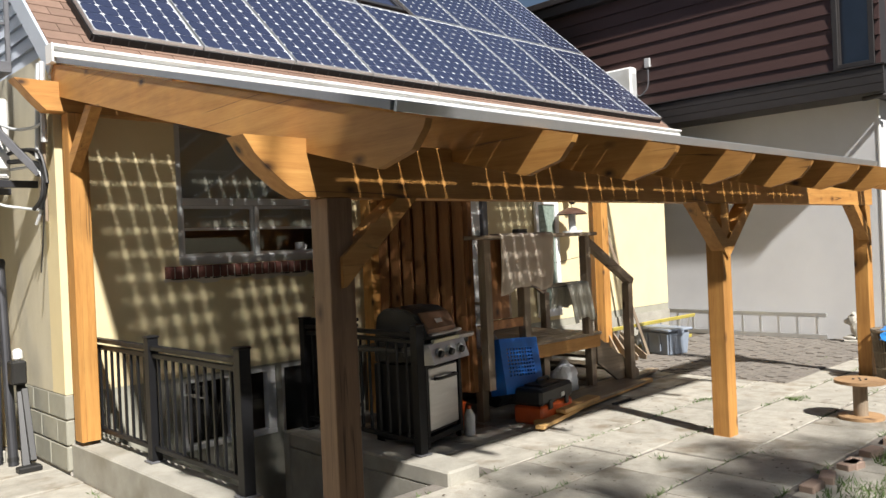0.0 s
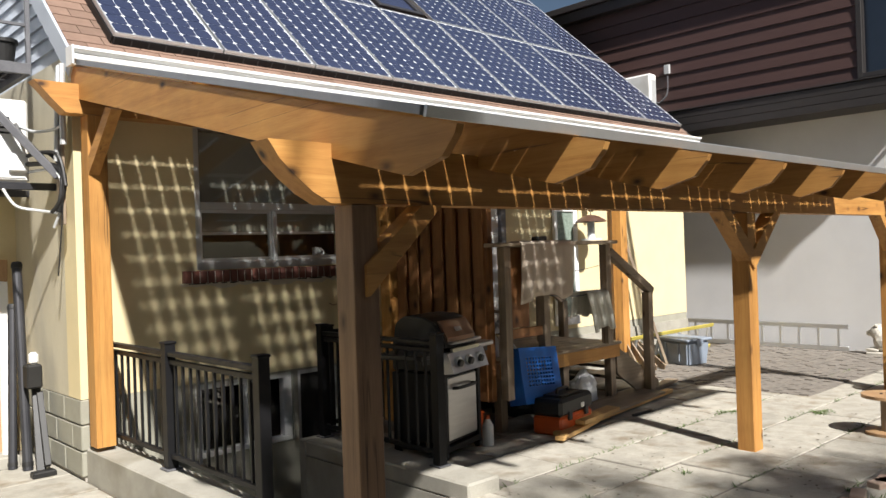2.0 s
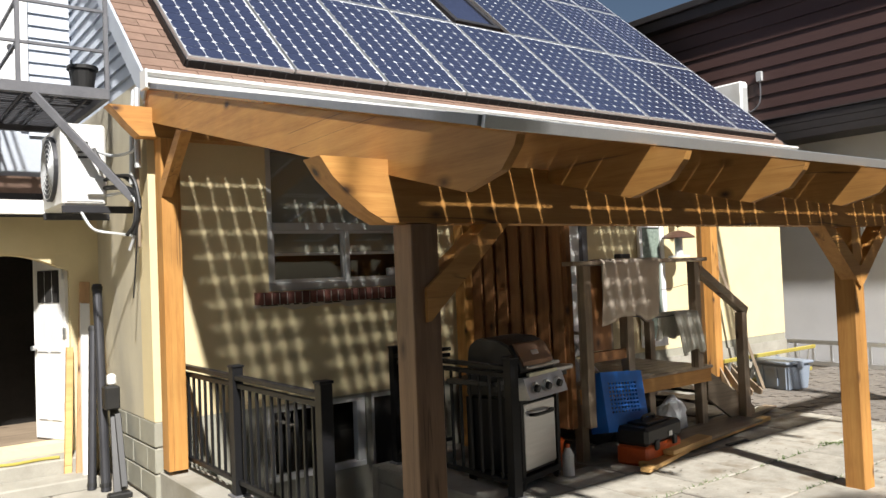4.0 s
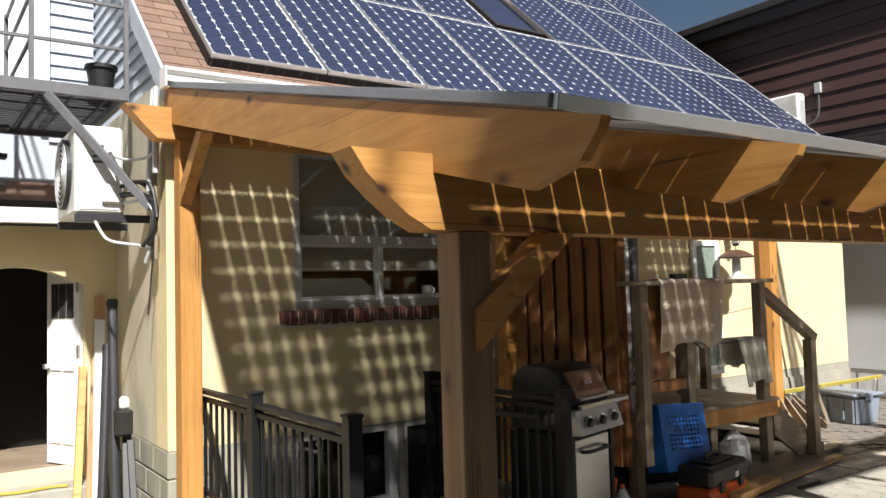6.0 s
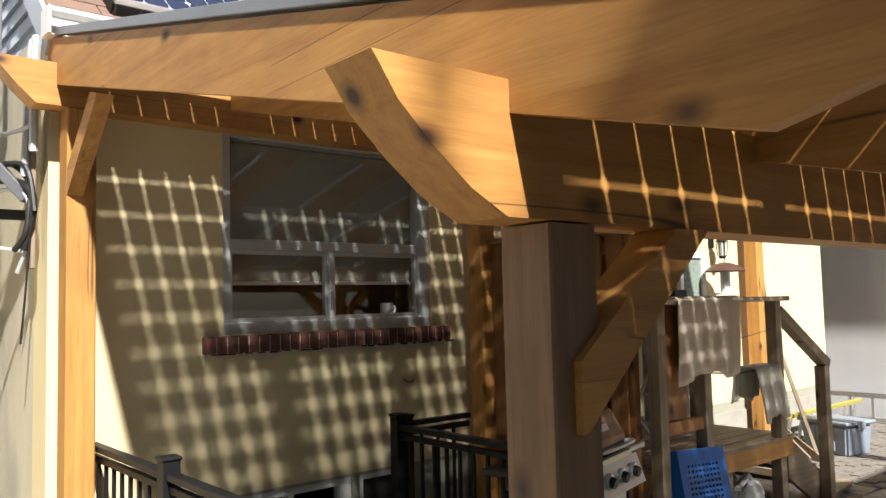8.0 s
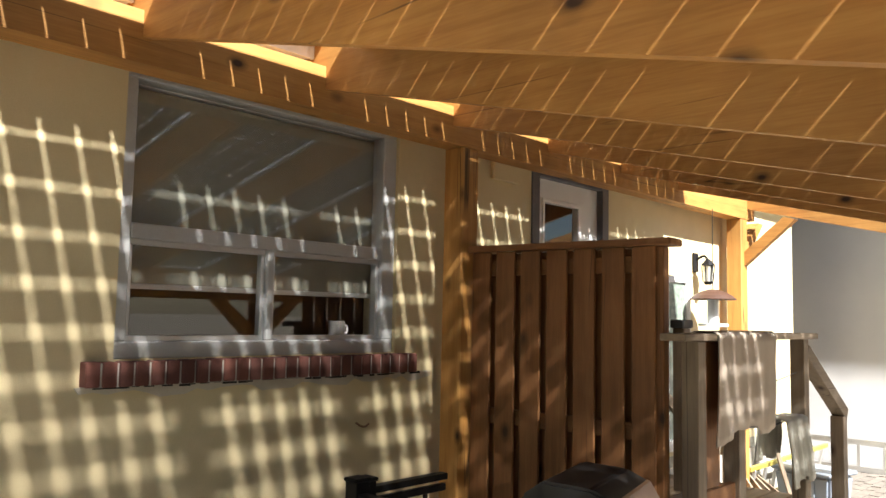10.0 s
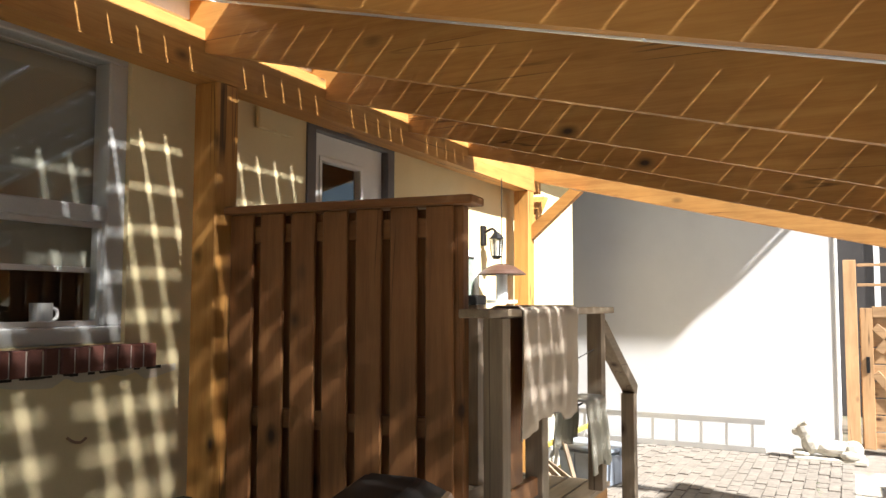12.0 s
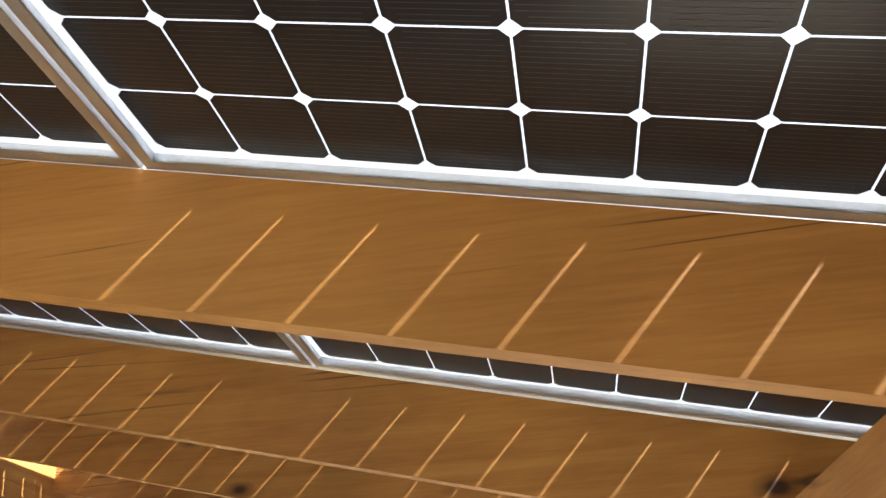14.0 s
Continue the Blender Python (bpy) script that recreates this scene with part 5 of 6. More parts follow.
wq.data.materials[0].node_tree.nodes["Principled BSDF"].inputs["Specular IOR Level"].default_value = 1.0
for a, c in (((-2.88, 3.99), (-2.805, 5.52)), ((-2.395, 3.99), (-2.32, 5.52)), ((-2.805, 3.99), (-2.395, 4.055)), ((-2.805, 5.455), (-2.395, 5.52))):
    part("window_trim", boxm((UX - 0.01, a[0], a[1]), (UX + 0.14, c[0], c[1]), 0.004), SIDINGD, nbd)
part("roof_fascia", boxm((UX - 0.14, -3.1, upz), (UX + 8.2, 9.2, upz + 0.18), 0.01), SIDINGD, nbd)
part("roof_fascia", boxm((UX - 0.22, -3.2, upz + 0.182), (UX + 8.3, 9.3, upz + 0.30), 0.01), SIDINGD, nbd)
b = bmesh.new()
tube(b, [(BX + 0.15, -2.72, 3.50), (BX + 0.15, -2.95, 3.51), (BX + 0.3, -3.05, 3.51), (BX + 0.8, -3.05, 3.51)], 0.035)
part("drain_pipe", b, SIDINGD, nbd)
ac2 = thing("heat_pump", "white outdoor heat pump on the neighbour's roof ledge", "heat pump")
part("case", boxm((BX, 0.95, 3.96), (UX - 0.01, 1.60, 4.66), 0.03), WHITEM, ac2)
part("foot", boxm((BX + 0.02, 1.05, 3.943), (UX - 0.03, 1.10, 3.96)), DARKM, ac2)
part("foot", boxm((BX + 0.02, 1.45, 3.943), (UX - 0.03, 1.50, 3.96)), DARKM, ac2)
part("side_grille", boxm((BX + 0.04, 0.943, 4.1), (UX - 0.05, 0.95, 4.55)), ALUW, ac2)
jb = thing("junction_box", "grey electrical box with conduit on the siding", "electrical box")
part("box_body", boxm((UX - 0.05, 0.68, 4.62), (UX + 0.004, 0.78, 4.78), 0.006), ALUW, jb)
b = bmesh.new()
tube(b, [(UX - 0.02, 0.73, 4.62), (UX - 0.02, 0.73, 4.40), (UX - 0.03, 0.76, 4.25), (UX - 0.05, 0.88, 4.15), (UX - 0.05, 0.95, 4.18)], 0.012)
part("conduit", b, STEELG, jb)

# ---- gate, far fence, chair, greenery at the east end ----
gt = thing("timber_gate", "tall cedar gate with Z bracing and dark hardware", "gate")
GX = 12.95
part("gate_post", boxm((GX - 0.08, -2.98, -0.02), (GX + 0.06, -2.84, 2.30), 0.005), CEDARZ, gt)
part("gate_post", boxm((GX - 0.06, -4.05, -0.02), (GX + 0.06, -3.93, 2.0), 0.005), CEDARZ, gt)
for i in range(8):
    part("slat", boxm((GX - 0.012, -3.92, 0.06 + 0.2 * i), (GX + 0.01, -3.0, 0.245 + 0.2 * i), 0.003), CEDARY, gt)
for y in (-3.14, -3.92):
    part("stile", boxm((GX - 0.045, y, 0.05), (GX - 0.013, y + 0.13, 1.72), 0.004), CEDARZ, gt)
for z in (1.66,):
    part("rail", boxm((GX - 0.045, -3.79, z - 0.05), (GX - 0.013, -3.14, z + 0.08), 0.004), CEDARY, gt)
for a, c in (((GX - 0.03, -3.15, 0.95), (GX - 0.03, -3.8, 0.15)), ((GX - 0.03, -3.16, 1.5), (GX - 0.03, -3.8, 0.9)), ((GX - 0.03, -3.2, 1.2), (GX - 0.03, -3.5, 1.6))):
    b = bmesh.new()
    beam_between(b, a, c, 0.032, 0.10)
    part("brace", b, CEDARY, gt)
part("latch", boxm((GX - 0.06, -3.1, 0.95), (GX - 0.046, -3.06, 1.14), 0.004), BLACKM, gt)
for z in (1.98, 2.22):
    part("trellis_bar", boxm((GX - 0.03, -3.92, z), (GX - 0.005, -2.99, z + 0.035), 0.003), CEDARY, gt)
def slat_fence(label, x, y0, y1, h, n_post, mat=None):
    t = thing("fence", label, "fence", "slatted fences")
    n = int(h / 0.17)
    for i in range(n):
        part("slat", boxm((x - 0.01, y0, 0.03 + 0.17 * i), (x + 0.01, y1, 0.03 + 0.17 * i + 0.155), 0.003), CEDARY, t)
    for i in range(n_post + 1):
        y = y0 + (y1 - y0) * i / n_post
        part("post", boxm((x - 0.06, y - 0.05, -0.02), (x - 0.011, y + 0.05, h + 0.1), 0.004), CEDARZ, t)
    part("ledge", boxm((x - 0.05, y0, 0.66), (x - 0.011, y1, 0.70), 0.004), OLDY, t)
    part("cap_rail", boxm((x - 0.02, y0, h + 0.04), (x + 0.03, y1, h + 0.12), 0.004), DARKM, t)
    return t


slat_fence("weathered horizontal-slat cedar fence", 13.3, -7.5, -4.1, 1.56, 3)
slat_fence("weathered horizontal-slat cedar fence further back", 15.2, -12.0, -7.0, 1.3, 4)
bh = thing("far_house", "dark far house wall with a pale window beyond the gate", "house")
part("wall", boxm((16.5, -4.0, -0.03), (17.0, -2.6, 3.4)), SIDINGD, bh)
part("wall", boxm((17.2, -9.0, -0.03), (17.6, -4.01, 2.8)), STEELG, bh)
part("window_trim", boxm((16.46, -3.35, 1.6), (16.498, -3.27, 3.1)), WHITEP, bh)
part("column", boxm((16.9, -5.2, -0.02), (17.1, -5.0, 3.0), 0.01), WHITEP, bh)
cha = thing("garden_chair", "white plastic slatted garden chair", "chair")
cx, cy = 10.5, -3.97
for i in range(6):
    part("back_slat", boxm((cx - 0.012 - 0.014 * i, cy - 0.22, 0.42 + 0.075 * i), (cx + 0.012 - 0.014 * i, cy + 0.22, 0.475 + 0.075 * i), 0.006), WHITEP, cha)
for s in (-0.24, 0.22):
    b = bmesh.new()
    beam_between(b, (cx + 0.03, cy + s + 0.01, 0.38), (cx - 0.09, cy + s + 0.01, 0.90), 0.03, 0.04)
    part("back_upright", b, WHITEP, cha)
    part("leg", boxm((cx + 0.0, cy + s - 0.01, -0.02), (cx + 0.04, cy + s + 0.03, 0.38), 0.006), WHITEP, cha)
    part("leg", boxm((cx + 0.40, cy + s - 0.01, -0.02), (cx + 0.44, cy + s + 0.03, 0.60), 0.006), WHITEP, cha)
    part("arm_rest", boxm((cx - 0.03, cy + s - 0.02, 0.60), (cx + 0.46, cy + s + 0.04, 0.63), 0.01), WHITEP, cha)
for i in range(5):
    part("seat_slat", boxm((cx + 0.03 + 0.08 * i, cy - 0.21, 0.385), (cx + 0.10 + 0.08 * i, cy + 0.21, 0.41), 0.006), WHITEP, cha)


def leaf_cloud(bm, centre, radii, n, size, rnd, hollow=0.5):
    for _ in range(n):
        while True:
            p = Vector((rnd.uniform(-1, 1), rnd.uniform(-1, 1), rnd.uniform(-1, 1)))
            if hollow < p.length < 1:
                break
        c = Vector(centre) + Vector([a * b for a, b in zip(p, radii)])
        d = Vector((rnd.uniform(-1, 1), rnd.uniform(-1, 1), rnd.uniform(-0.6, 0.6))).normalized()
        w = d.orthogonal().normalized()
        if rnd.random() < 0.5:
            w = d.cross(w)
        s = size * rnd.uniform(0.6, 1.3)
        v = [bm.verts.new(c + q) for q in (-d * s, w * s * 0.45, d * s, -w * s * 0.45)]
        bm.faces.new(v)


def tree(label, base, height, clumps, leaves, size, seed, name="tree"):
    """A tapered trunk with limbs out to each clump, and a crown of many small leaves."""
    rnd = random.Random(seed)
    t = thing(name, label, "tree")
    top = Vector(base) + Vector((0, 0, height))
    b = bmesh.new()
    pts = [Vector(base), Vector(base) + Vector((0.1, 0.05, height * 0.35)), Vector(base) + Vector((-0.05, 0.1, height * 0.65)), top]
    for i in range(3):
        rod(b, pts[i], pts[i + 1], 0.16 * (1 - 0.3 * i), 0.16 * (0.7 - 0.3 * i), 10)
    part("trunk", b, BARK, t)
    for c, r, *k in clumps:
        b = bmesh.new()
        rod(b, pts[2] if c[2] > pts[2].z else pts[1], c, 0.05, 0.015, 7)
        part("limb", b, BARK, t)
    for c, r, *k in clumps:
        b = bmesh.new()
        leaf_cloud(b, c, r, k[0] if k else int(leaves * r[0] * r[1]), size, rnd, 0.2)
        part("leaf_clump", b, LEAF, t)
    return t


tree("leafy shrub over the far fence", (17.9, -8.2, -0.03), 2.6, [((17.8, -8.0, 2.5), (1.0, 1.3, 1.0)), ((18.0, -9.6, 2.6), (1.0, 1.4, 1.2)), ((18.2, -6.6, 2.2), (0.8, 1.0, 0.7)), ((17.7, -11.2, 2.6), (1.0, 1.3, 1.1))], 900, 0.055, 2)
tree("leafy shrub behind the slatted fence", (14.4, -5.6, -0.03), 1.5, [((14.4, -5.3, 2.0), (0.55, 0.7, 0.75)), ((14.5, -6.3, 2.2), (0.6, 0.7, 0.9)), ((14.3, -4.7, 1.7), (0.35, 0.4, 0.4)), ((14.6, -7.3, 2.1), (0.6, 0.7, 0.8))], 1300, 0.05, 3)
# the yard tree that shades the near post and dapples the slabs
RAY = Vector((-0.292, -1.0, 1.07))
def over(x, y, s):
    """The place in the crown, s up the sun's ray, whose shadow falls on the ground at x, y."""
    return tuple(Vector((x, y, 0)) + s * RAY)


TC = []
for i in range(9):              # the dense bough over the post
    TC.append((over(2.16 + 0.05 * i, -3.43 + 0.17 * i, 4.1 + 0.05 * i), (0.26, 0.22, 0.24), 1500))
TC += [(over(2.95, -1.78, 4.3), (0.16, 0.12, 0.2), 22), (over(2.75, -2.05, 4.5), (0.12, 0.10, 0.2), 26), (over(2.50, -1.95, 4.5), (0.10, 0.08, 0.1), 8),
       (over(2.35, -1.55, 4.4), (0.10, 0.10, 0.1), 9), (over(2.62, -1.62, 4.4), (0.14, 0.06, 0.1), 10),
       (over(2.2, -4.6, 4.6), (0.7, 0.35, 0.3), 170), (over(3.1, -4.3, 4.7), (0.6, 0.4, 0.3), 190), (over(3.0, -3.4, 4.9), (0.4, 0.35, 0.3), 110),
       (over(3.9, -3.8, 5.0), (0.6, 0.4, 0.3), 170), (over(4.6, -4.5, 5.0), (0.6, 0.4, 0.3), 190), (over(4.7, -3.5, 5.2), (0.5, 0.25, 0.3), 70),
       (over(5.6, -4.2, 5.2), (0.6, 0.35, 0.3), 120), (over(6.4, -4.6, 5.3), (0.5, 0.3, 0.3), 90), (over(7.0, -4.1, 5.4), (0.4, 0.2, 0.3), 30),
       (over(1.0, -3.6, 4.6), (0.6, 0.6, 0.3), 150), (over(1.3, -1.4, 4.8), (0.35, 0.5, 0.3), 60), (over(0.2, -2.2, 4.8), (0.5, 0.6, 0.3), 110),
       (over(2.5, -5.6, 4.8), (1.6, 0.6, 0.4), 500), (over(5.5, -5.6, 5.2), (1.4, 0.4, 0.4), 320)]
crnd = random.Random(31)
for _ in range(80):             # unseen extra crown, added over the lawn to cut bounced light
    x, y = crnd.uniform(-6.0, 10.0), crnd.uniform(-13.0, -5.7)
    TC.append((over(x, y, crnd.uniform(4.6, 6.2)), (crnd.uniform(0.7, 1.1), crnd.uniform(0.35, 0.55), 0.4), 480))
for _ in range(44):
    x = crnd.uniform(2.5, 6.4)
    y = crnd.uniform(-4.7, -2.75 if x < 5.0 else -3.6)
    k = crnd.uniform(0.14, 0.32)
    TC.append((over(x, y, crnd.uniform(4.3, 5.2)), (k * 1.3, k, 0.2), int(900 * k * k)))
tree("broad-leaved yard tree that dapples the slabs", (0.6, -11.4, -0.03), 4.6, TC, 0, 0.065, 7)

# out-of-view hedge, added to cut sky fill from south and west
hg = thing("hedge", "tall dense green hedge, unseen, added to block low sky light", "hedge")
rnd = random.Random(11)
for a, c in (((-9.0, -14.0, -0.03), (9.0, -13.0, 5.0)), ((-9.6, -13.0, -0.03), (-8.6, 1.4, 4.5))):
    part("core", boxm(a, c, 0.2), LEAF, hg)
    b = bmesh.new()
    for _ in range(5000):
        q = Vector((rnd.uniform(a[0] - 0.15, c[0] + 0.15), rnd.uniform(a[1] - 0.15, c[1] + 0.15), rnd.uniform(0, c[2] + 0.3)))
        leaf_cloud(b, q, (0.1, 0.1, 0.1), 1, 0.09, rnd)
    tagged(part("foliage", b, LEAF, hg), kind="stuff")

# ---- west end: recessed wing, door, metal landing, heat pump ----
WY = 1.62
wing = wall_with_holes(bmesh.new(), 1, WY, WY + 0.25, -6.0, HX0, -0.03, 2.45, [(0.72, 1.74, 0.28, 2.02)])
single("wall_wing", wing, STUCCO, "yellow stucco wing wall with an arched doorway", "wall", kind="structure")
arch = bmesh.new()
pa = [(0.72, 2.019), (0.72, 1.86)] + [(0.72 + 1.02 * k / 12, 1.86 + 0.155 * math.sin(math.pi * k / 12)) for k in range(1, 12)] + [(1.74, 1.86), (1.74, 2.019)]
prism(arch, pa, 1, WY + 0.003, WY + 0.2)
single("door_arch", arch, STUCCO, "flat stucco arch over the doorway", "arch", kind="structure")
# the hall's shade is painted: its walls are near-black
single("hall_back", boxm((-0.5, 3.2, -0.03), (HX0 - 0.02, 3.25, 2.4)), DARK, "hall back wall, near-black for its unlit depth", "wall", kind="structure")
single("hall_side", boxm((0.3, WY + 0.25, -0.03), (0.34, 3.2, 2.4)), DARK, "hall side wall, near-black for its unlit depth", "wall", kind="structure")
single("hall_floor", boxm((0.35, WY + 0.02, 0.2), (HX0 - 0.03, 3.2, 0.27)), OLDX, "worn wooden hall floor", "floor", kind="structure")
single("wing_roof", boxm((-6.0, WY - 0.25, 2.55), (HX0, 6.0, 2.70)), SHING, "low brown roof of the wing", "roof", kind="structure")
wg = tagged(new("gutter_2"), "white gutter on the low wing roof", "gutter", kind="structure")
part("trough", prism(bmesh.new(), [(WY - 0.36, 2.36), (WY - 0.36, 2.48), (WY - 0.27, 2.48), (WY - 0.25, 2.36)], 0, -6.0, 1.62), WHITEM, wg)
part("fascia", boxm((-6.0, WY - 0.248, 2.34), (HX0 - 0.002, WY - 0.22, 2.55)), SIDINGD, wg)
od = tagged(new("door_3"), "white panelled door standing open", "door", kind="structure")
om = Matrix.Translation((1.725, WY + 0.06, 0.29)) @ Matrix.Rotation(radians(114), 4, "Z")
part("leaf", boxm((0, -0.02, 0), (0.46, 0.02, 1.70), 0.004, om), WHITEP, od)
for x in (0.07, 0.26):
    part("panel", boxm((x, 0.02, 0.18), (x + 0.14, 0.03, 0.72), 0.006, om), WHITEP, od)
    part("panel", boxm((x, 0.02, 0.82), (x + 0.14, 0.03, 1.15), 0.006, om), WHITEP, od)
for i in range(3):
    part("door_light", boxm((0.08 + 0.11 * i, 0.02, 1.28), (0.17 + 0.11 * i, 0.026, 1.58), 0.003, om), DARK, od)
for z in (0.25, 0.95, 1.5):
    part("hinge", boxm((-0.012, 0.02, z), (0.02, 0.034, z + 0.09), 0.002, om), ALU, od)
b = bmesh.new()
rod(b, om @ Vector((0.42, 0.02, 0.85)), om @ Vector((0.42, 0.08, 0.85)), 0.022, None, 12)
part("door_handle", b, ALU, od)
st = tagged(new("door_step"), "worn concrete door step with yellow edging", "step", kind="structure")
part("slab", boxm((0.5, WY - 0.35, -0.03), (HX0 - 0.15, WY - 0.003, 0.20), 0.012), CONC, st)
part("slab", boxm((0.5, WY - 0.7, -0.03), (HX0 - 0.2, WY - 0.352, 0.08), 0.012), CONC, st)
b = bmesh.new()
tube(b, [(0.6 + 0.12 * i, WY - 0.30 + 0.02 * math.sin(i * 2.1), 0.215) for i in range(9)], 0.014)
part("rope", b, YELLOW, st, "frayed yellow rope")


def leaning(name, label, p, q, w, h, mat, cat):
    b = bmesh.new()
    beam_between(b, p, q, w, h, 20, 0.004)
    return single(name, b, mat, label, cat, "leaning lengths by the wall")


leaning("board", "pale board leaning in the corner", (1.70, 1.15, -0.02), (1.86, 1.56, 1.75), 0.09, 0.03, CEDARZ, "board")
leaning("board", "narrow pale board leaning in the corner", (1.60, 1.2, -0.02), (1.72, 1.58, 1.15), 0.06, 0.02, PLANKX, "board")
leaning("board", "white board leaning in the corner", (1.73, 1.02, -0.02), (1.84, 1.5, 1.55), 0.08, 0.03, WHITEP, "board")
def pipe_thing(label, p, q, r):
    t = thing("downpipe", label, "pipe", "leaning lengths by the wall")
    b = bmesh.new()
    rod(b, p, q, r, None, 14)
    part("tube", b, DARKM, t)
    for k in (0.02, 0.97):
        c = Vector(p).lerp(Vector(q), k)
        d = Vector(p).lerp(Vector(q), k + 0.02)
        b = bmesh.new()
        rod(b, c, d, r * 1.15, None, 14)
        part("collar", b, BLACKP, t)


pipe_thing("long dark pipe leaning on the house wall", (1.80, 0.72, -0.02), (1.86, 1.1, 1.72), 0.04)
pipe_thing("dark pipe leaning on the house wall", (1.72, 0.86, -0.02), (1.84, 1.2, 1.35), 0.035)
bp_ = thing("bicycle_rack", "folded black bicycle carrier leaning on the wall", "carrier")
for a, c, w in (((1.84, 0.50, -0.02), (1.90, 0.80, 0.70), 0.07), ((1.88, 0.46, 0.05), (1.91, 0.74, 0.62), 0.05)):
    b = bmesh.new()
    beam_between(b, a, c, w, 0.05)
    part("arm", b, BLACKP, bp_)
part("clamp", boxm((1.80, 0.66, 0.66), (1.92, 0.80, 0.86), 0.015), BLACKP, bp_)
part("strap", boxm((1.83, 0.68, 0.86), (1.90, 0.76, 0.96), 0.02), WHITEP, bp_, "white strap")
part("foot_bar", boxm((1.74, 0.36, -0.02), (1.92, 0.46, 0.03), 0.01), BLACKP, bp_)

ac = thing("heat_pump", "white heat pump unit on a wall bracket under the landing", "heat pump")
ax0, ax1, ay0, ay1, az0, az1 = 1.46, 1.80, 0.42, 1.2, 2.36, 3.02
part("case", boxm((ax0, ay0, az0), (ax1, ay1, az1), 0.02), WHITEM, ac)
part("side_panel", boxm((ax0 + 0.03, ay0 - 0.008, az0 + 0.03), (ax1 - 0.03, ay0 - 0.001, az1 - 0.03), 0.003), WHITEP, ac)
part("valve_cover", boxm((ax0 + 0.18, ay0 - 0.05, az0 + 0.08), (ax1 - 0.02, ay0 - 0.009, az0 + 0.22), 0.01), WHITEP, ac)
for i in range(4):
    part("louvre", boxm((ax0 + 0.12, ay0 - 0.014, az0 + 0.38 + 0.04 * i), (ax0 + 0.2, ay0 - 0.009, az0 + 0.395 + 0.04 * i)), DARKM, ac)
b = bmesh.new()
rod(b, (ax0 - 0.03, 0.8, 2.69), (ax0 - 0.001, 0.8, 2.69), 0.27, None, 32)
part("fan_guard", b, DARKM, ac)
for k in range(6):
    b = bmesh.new()
    tube(b, [(ax0 - 0.036, 0.8 + (0.05 + 0.04 * k) * math.cos(a), 2.69 + (0.05 + 0.04 * k) * math.sin(a)) for a in [2 * math.pi * j / 12 for j in range(13)]], 0.004, 5)
    part("guard_ring", b, ALUW, ac)
part("bracket", boxm((ax0, ay0, az0 - 0.06), (HX0, ay0 + 0.04, az0 - 0.002), 0.003), DARKM, ac)
part("bracket", boxm((ax0, ay1 - 0.04, az0 - 0.06), (HX0, ay1, az0 - 0.002), 0.003), DARKM, ac)

cb = thing("cable_bundle", "tangle of grey and black cables with conduits on the wall corner", "cables")
for pts, r, mt in (
    ([(1.72, 0.40, 2.80), (1.80, 0.20, 2.74), (1.90, -0.02, 2.76), (1.93, -0.04, 2.9)], 0.012, ALUW),
    ([(1.70, 0.40, 2.82), (1.78, 0.25, 2.60), (1.90, 0.05, 2.55), (1.93, -0.03, 2.3)], 0.014, BLACKP),
    ([(1.76, 0.40, 2.56), (1.86, 0.2, 2.58), (1.92, 0.05, 2.45), (1.90, 0.02, 2.2), (1.86, 0.1, 2.1)], 0.016, BLACKP),
    ([(1.76, 0.40, 2.50), (1.88, 0.15, 2.48), (1.93, 0.0, 2.36), (1.90, 0.06, 2.1)], 0.02, BLACKP),
    ([(1.78, 0.40, 2.44), (1.9, 0.1, 2.42), (1.93, 0.05, 2.2), (1.88, 0.12, 1.98)], 0.012, ALUW),
    ([(1.92, 0.02, 2.2), (1.91, 0.06, 1.9), (1.90, 0.12, 1.6)], 0.006, BLACKP),
    ([(1.93, -0.02, 3.25), (1.92, -0.03, 3.0), (1.92, -0.03, 2.62)], 0.024, ALUW),
    ([(1.93, 0.06, 3.25), (1.91, 0.05, 3.0), (1.9, 0.08, 2.5)], 0.02, ALUW),
    ([(1.6, 0.42, 2.3), (1.66, 0.3, 2.16), (1.8, 0.22, 2.12), (1.9, 0.12, 2.1)], 0.012, ALUW),
):
    b = bmesh.new()
    tube(b, pts, r)
    part("cable", b, mt, cb)
part("meter_head", boxm((1.86, -0.07, 2.86), (1.94, 0.0, 3.02), 0.02), ALUW, cb)
part("backing_board", boxm((1.925, 0.03, 2.0), (1.948, 0.16, 3.1), 0.004), OLDZ, cb)

ln_ = thing("metal_landing", "dark steel grating landing with pipe railings above the wing", "landing")
lx0, lx1, ly0, ly1, lz = 0.35, 1.88, 0.62, 2.3, 3.36
for x in (lx0, lx1 - 0.05):
    part("edge_beam", boxm((x, ly0, lz - 0.09), (x + 0.05, ly1, lz), 0.003), STEELG, ln_)
for y in (ly0 - 0.05, ly1):
    part("edge_beam", boxm((lx0, y, lz - 0.09), (lx1, y + 0.05, lz), 0.003), STEELG, ln_)
for i in range(22):
    y = ly0 + 0.02 + (ly1 - ly0) * i / 22
    part("grate_bar", boxm((lx0 + 0.05, y, lz - 0.035), (lx1 - 0.05, y + 0.032, lz - 0.005)), DARKM, ln_)
for i in range(6):
    x = lx0 + 0.15 + 0.25 * i
    part("cross_bar", boxm((x, ly0, lz - 0.05), (x + 0.02, ly1, lz - 0.036)), DARKM, ln_)
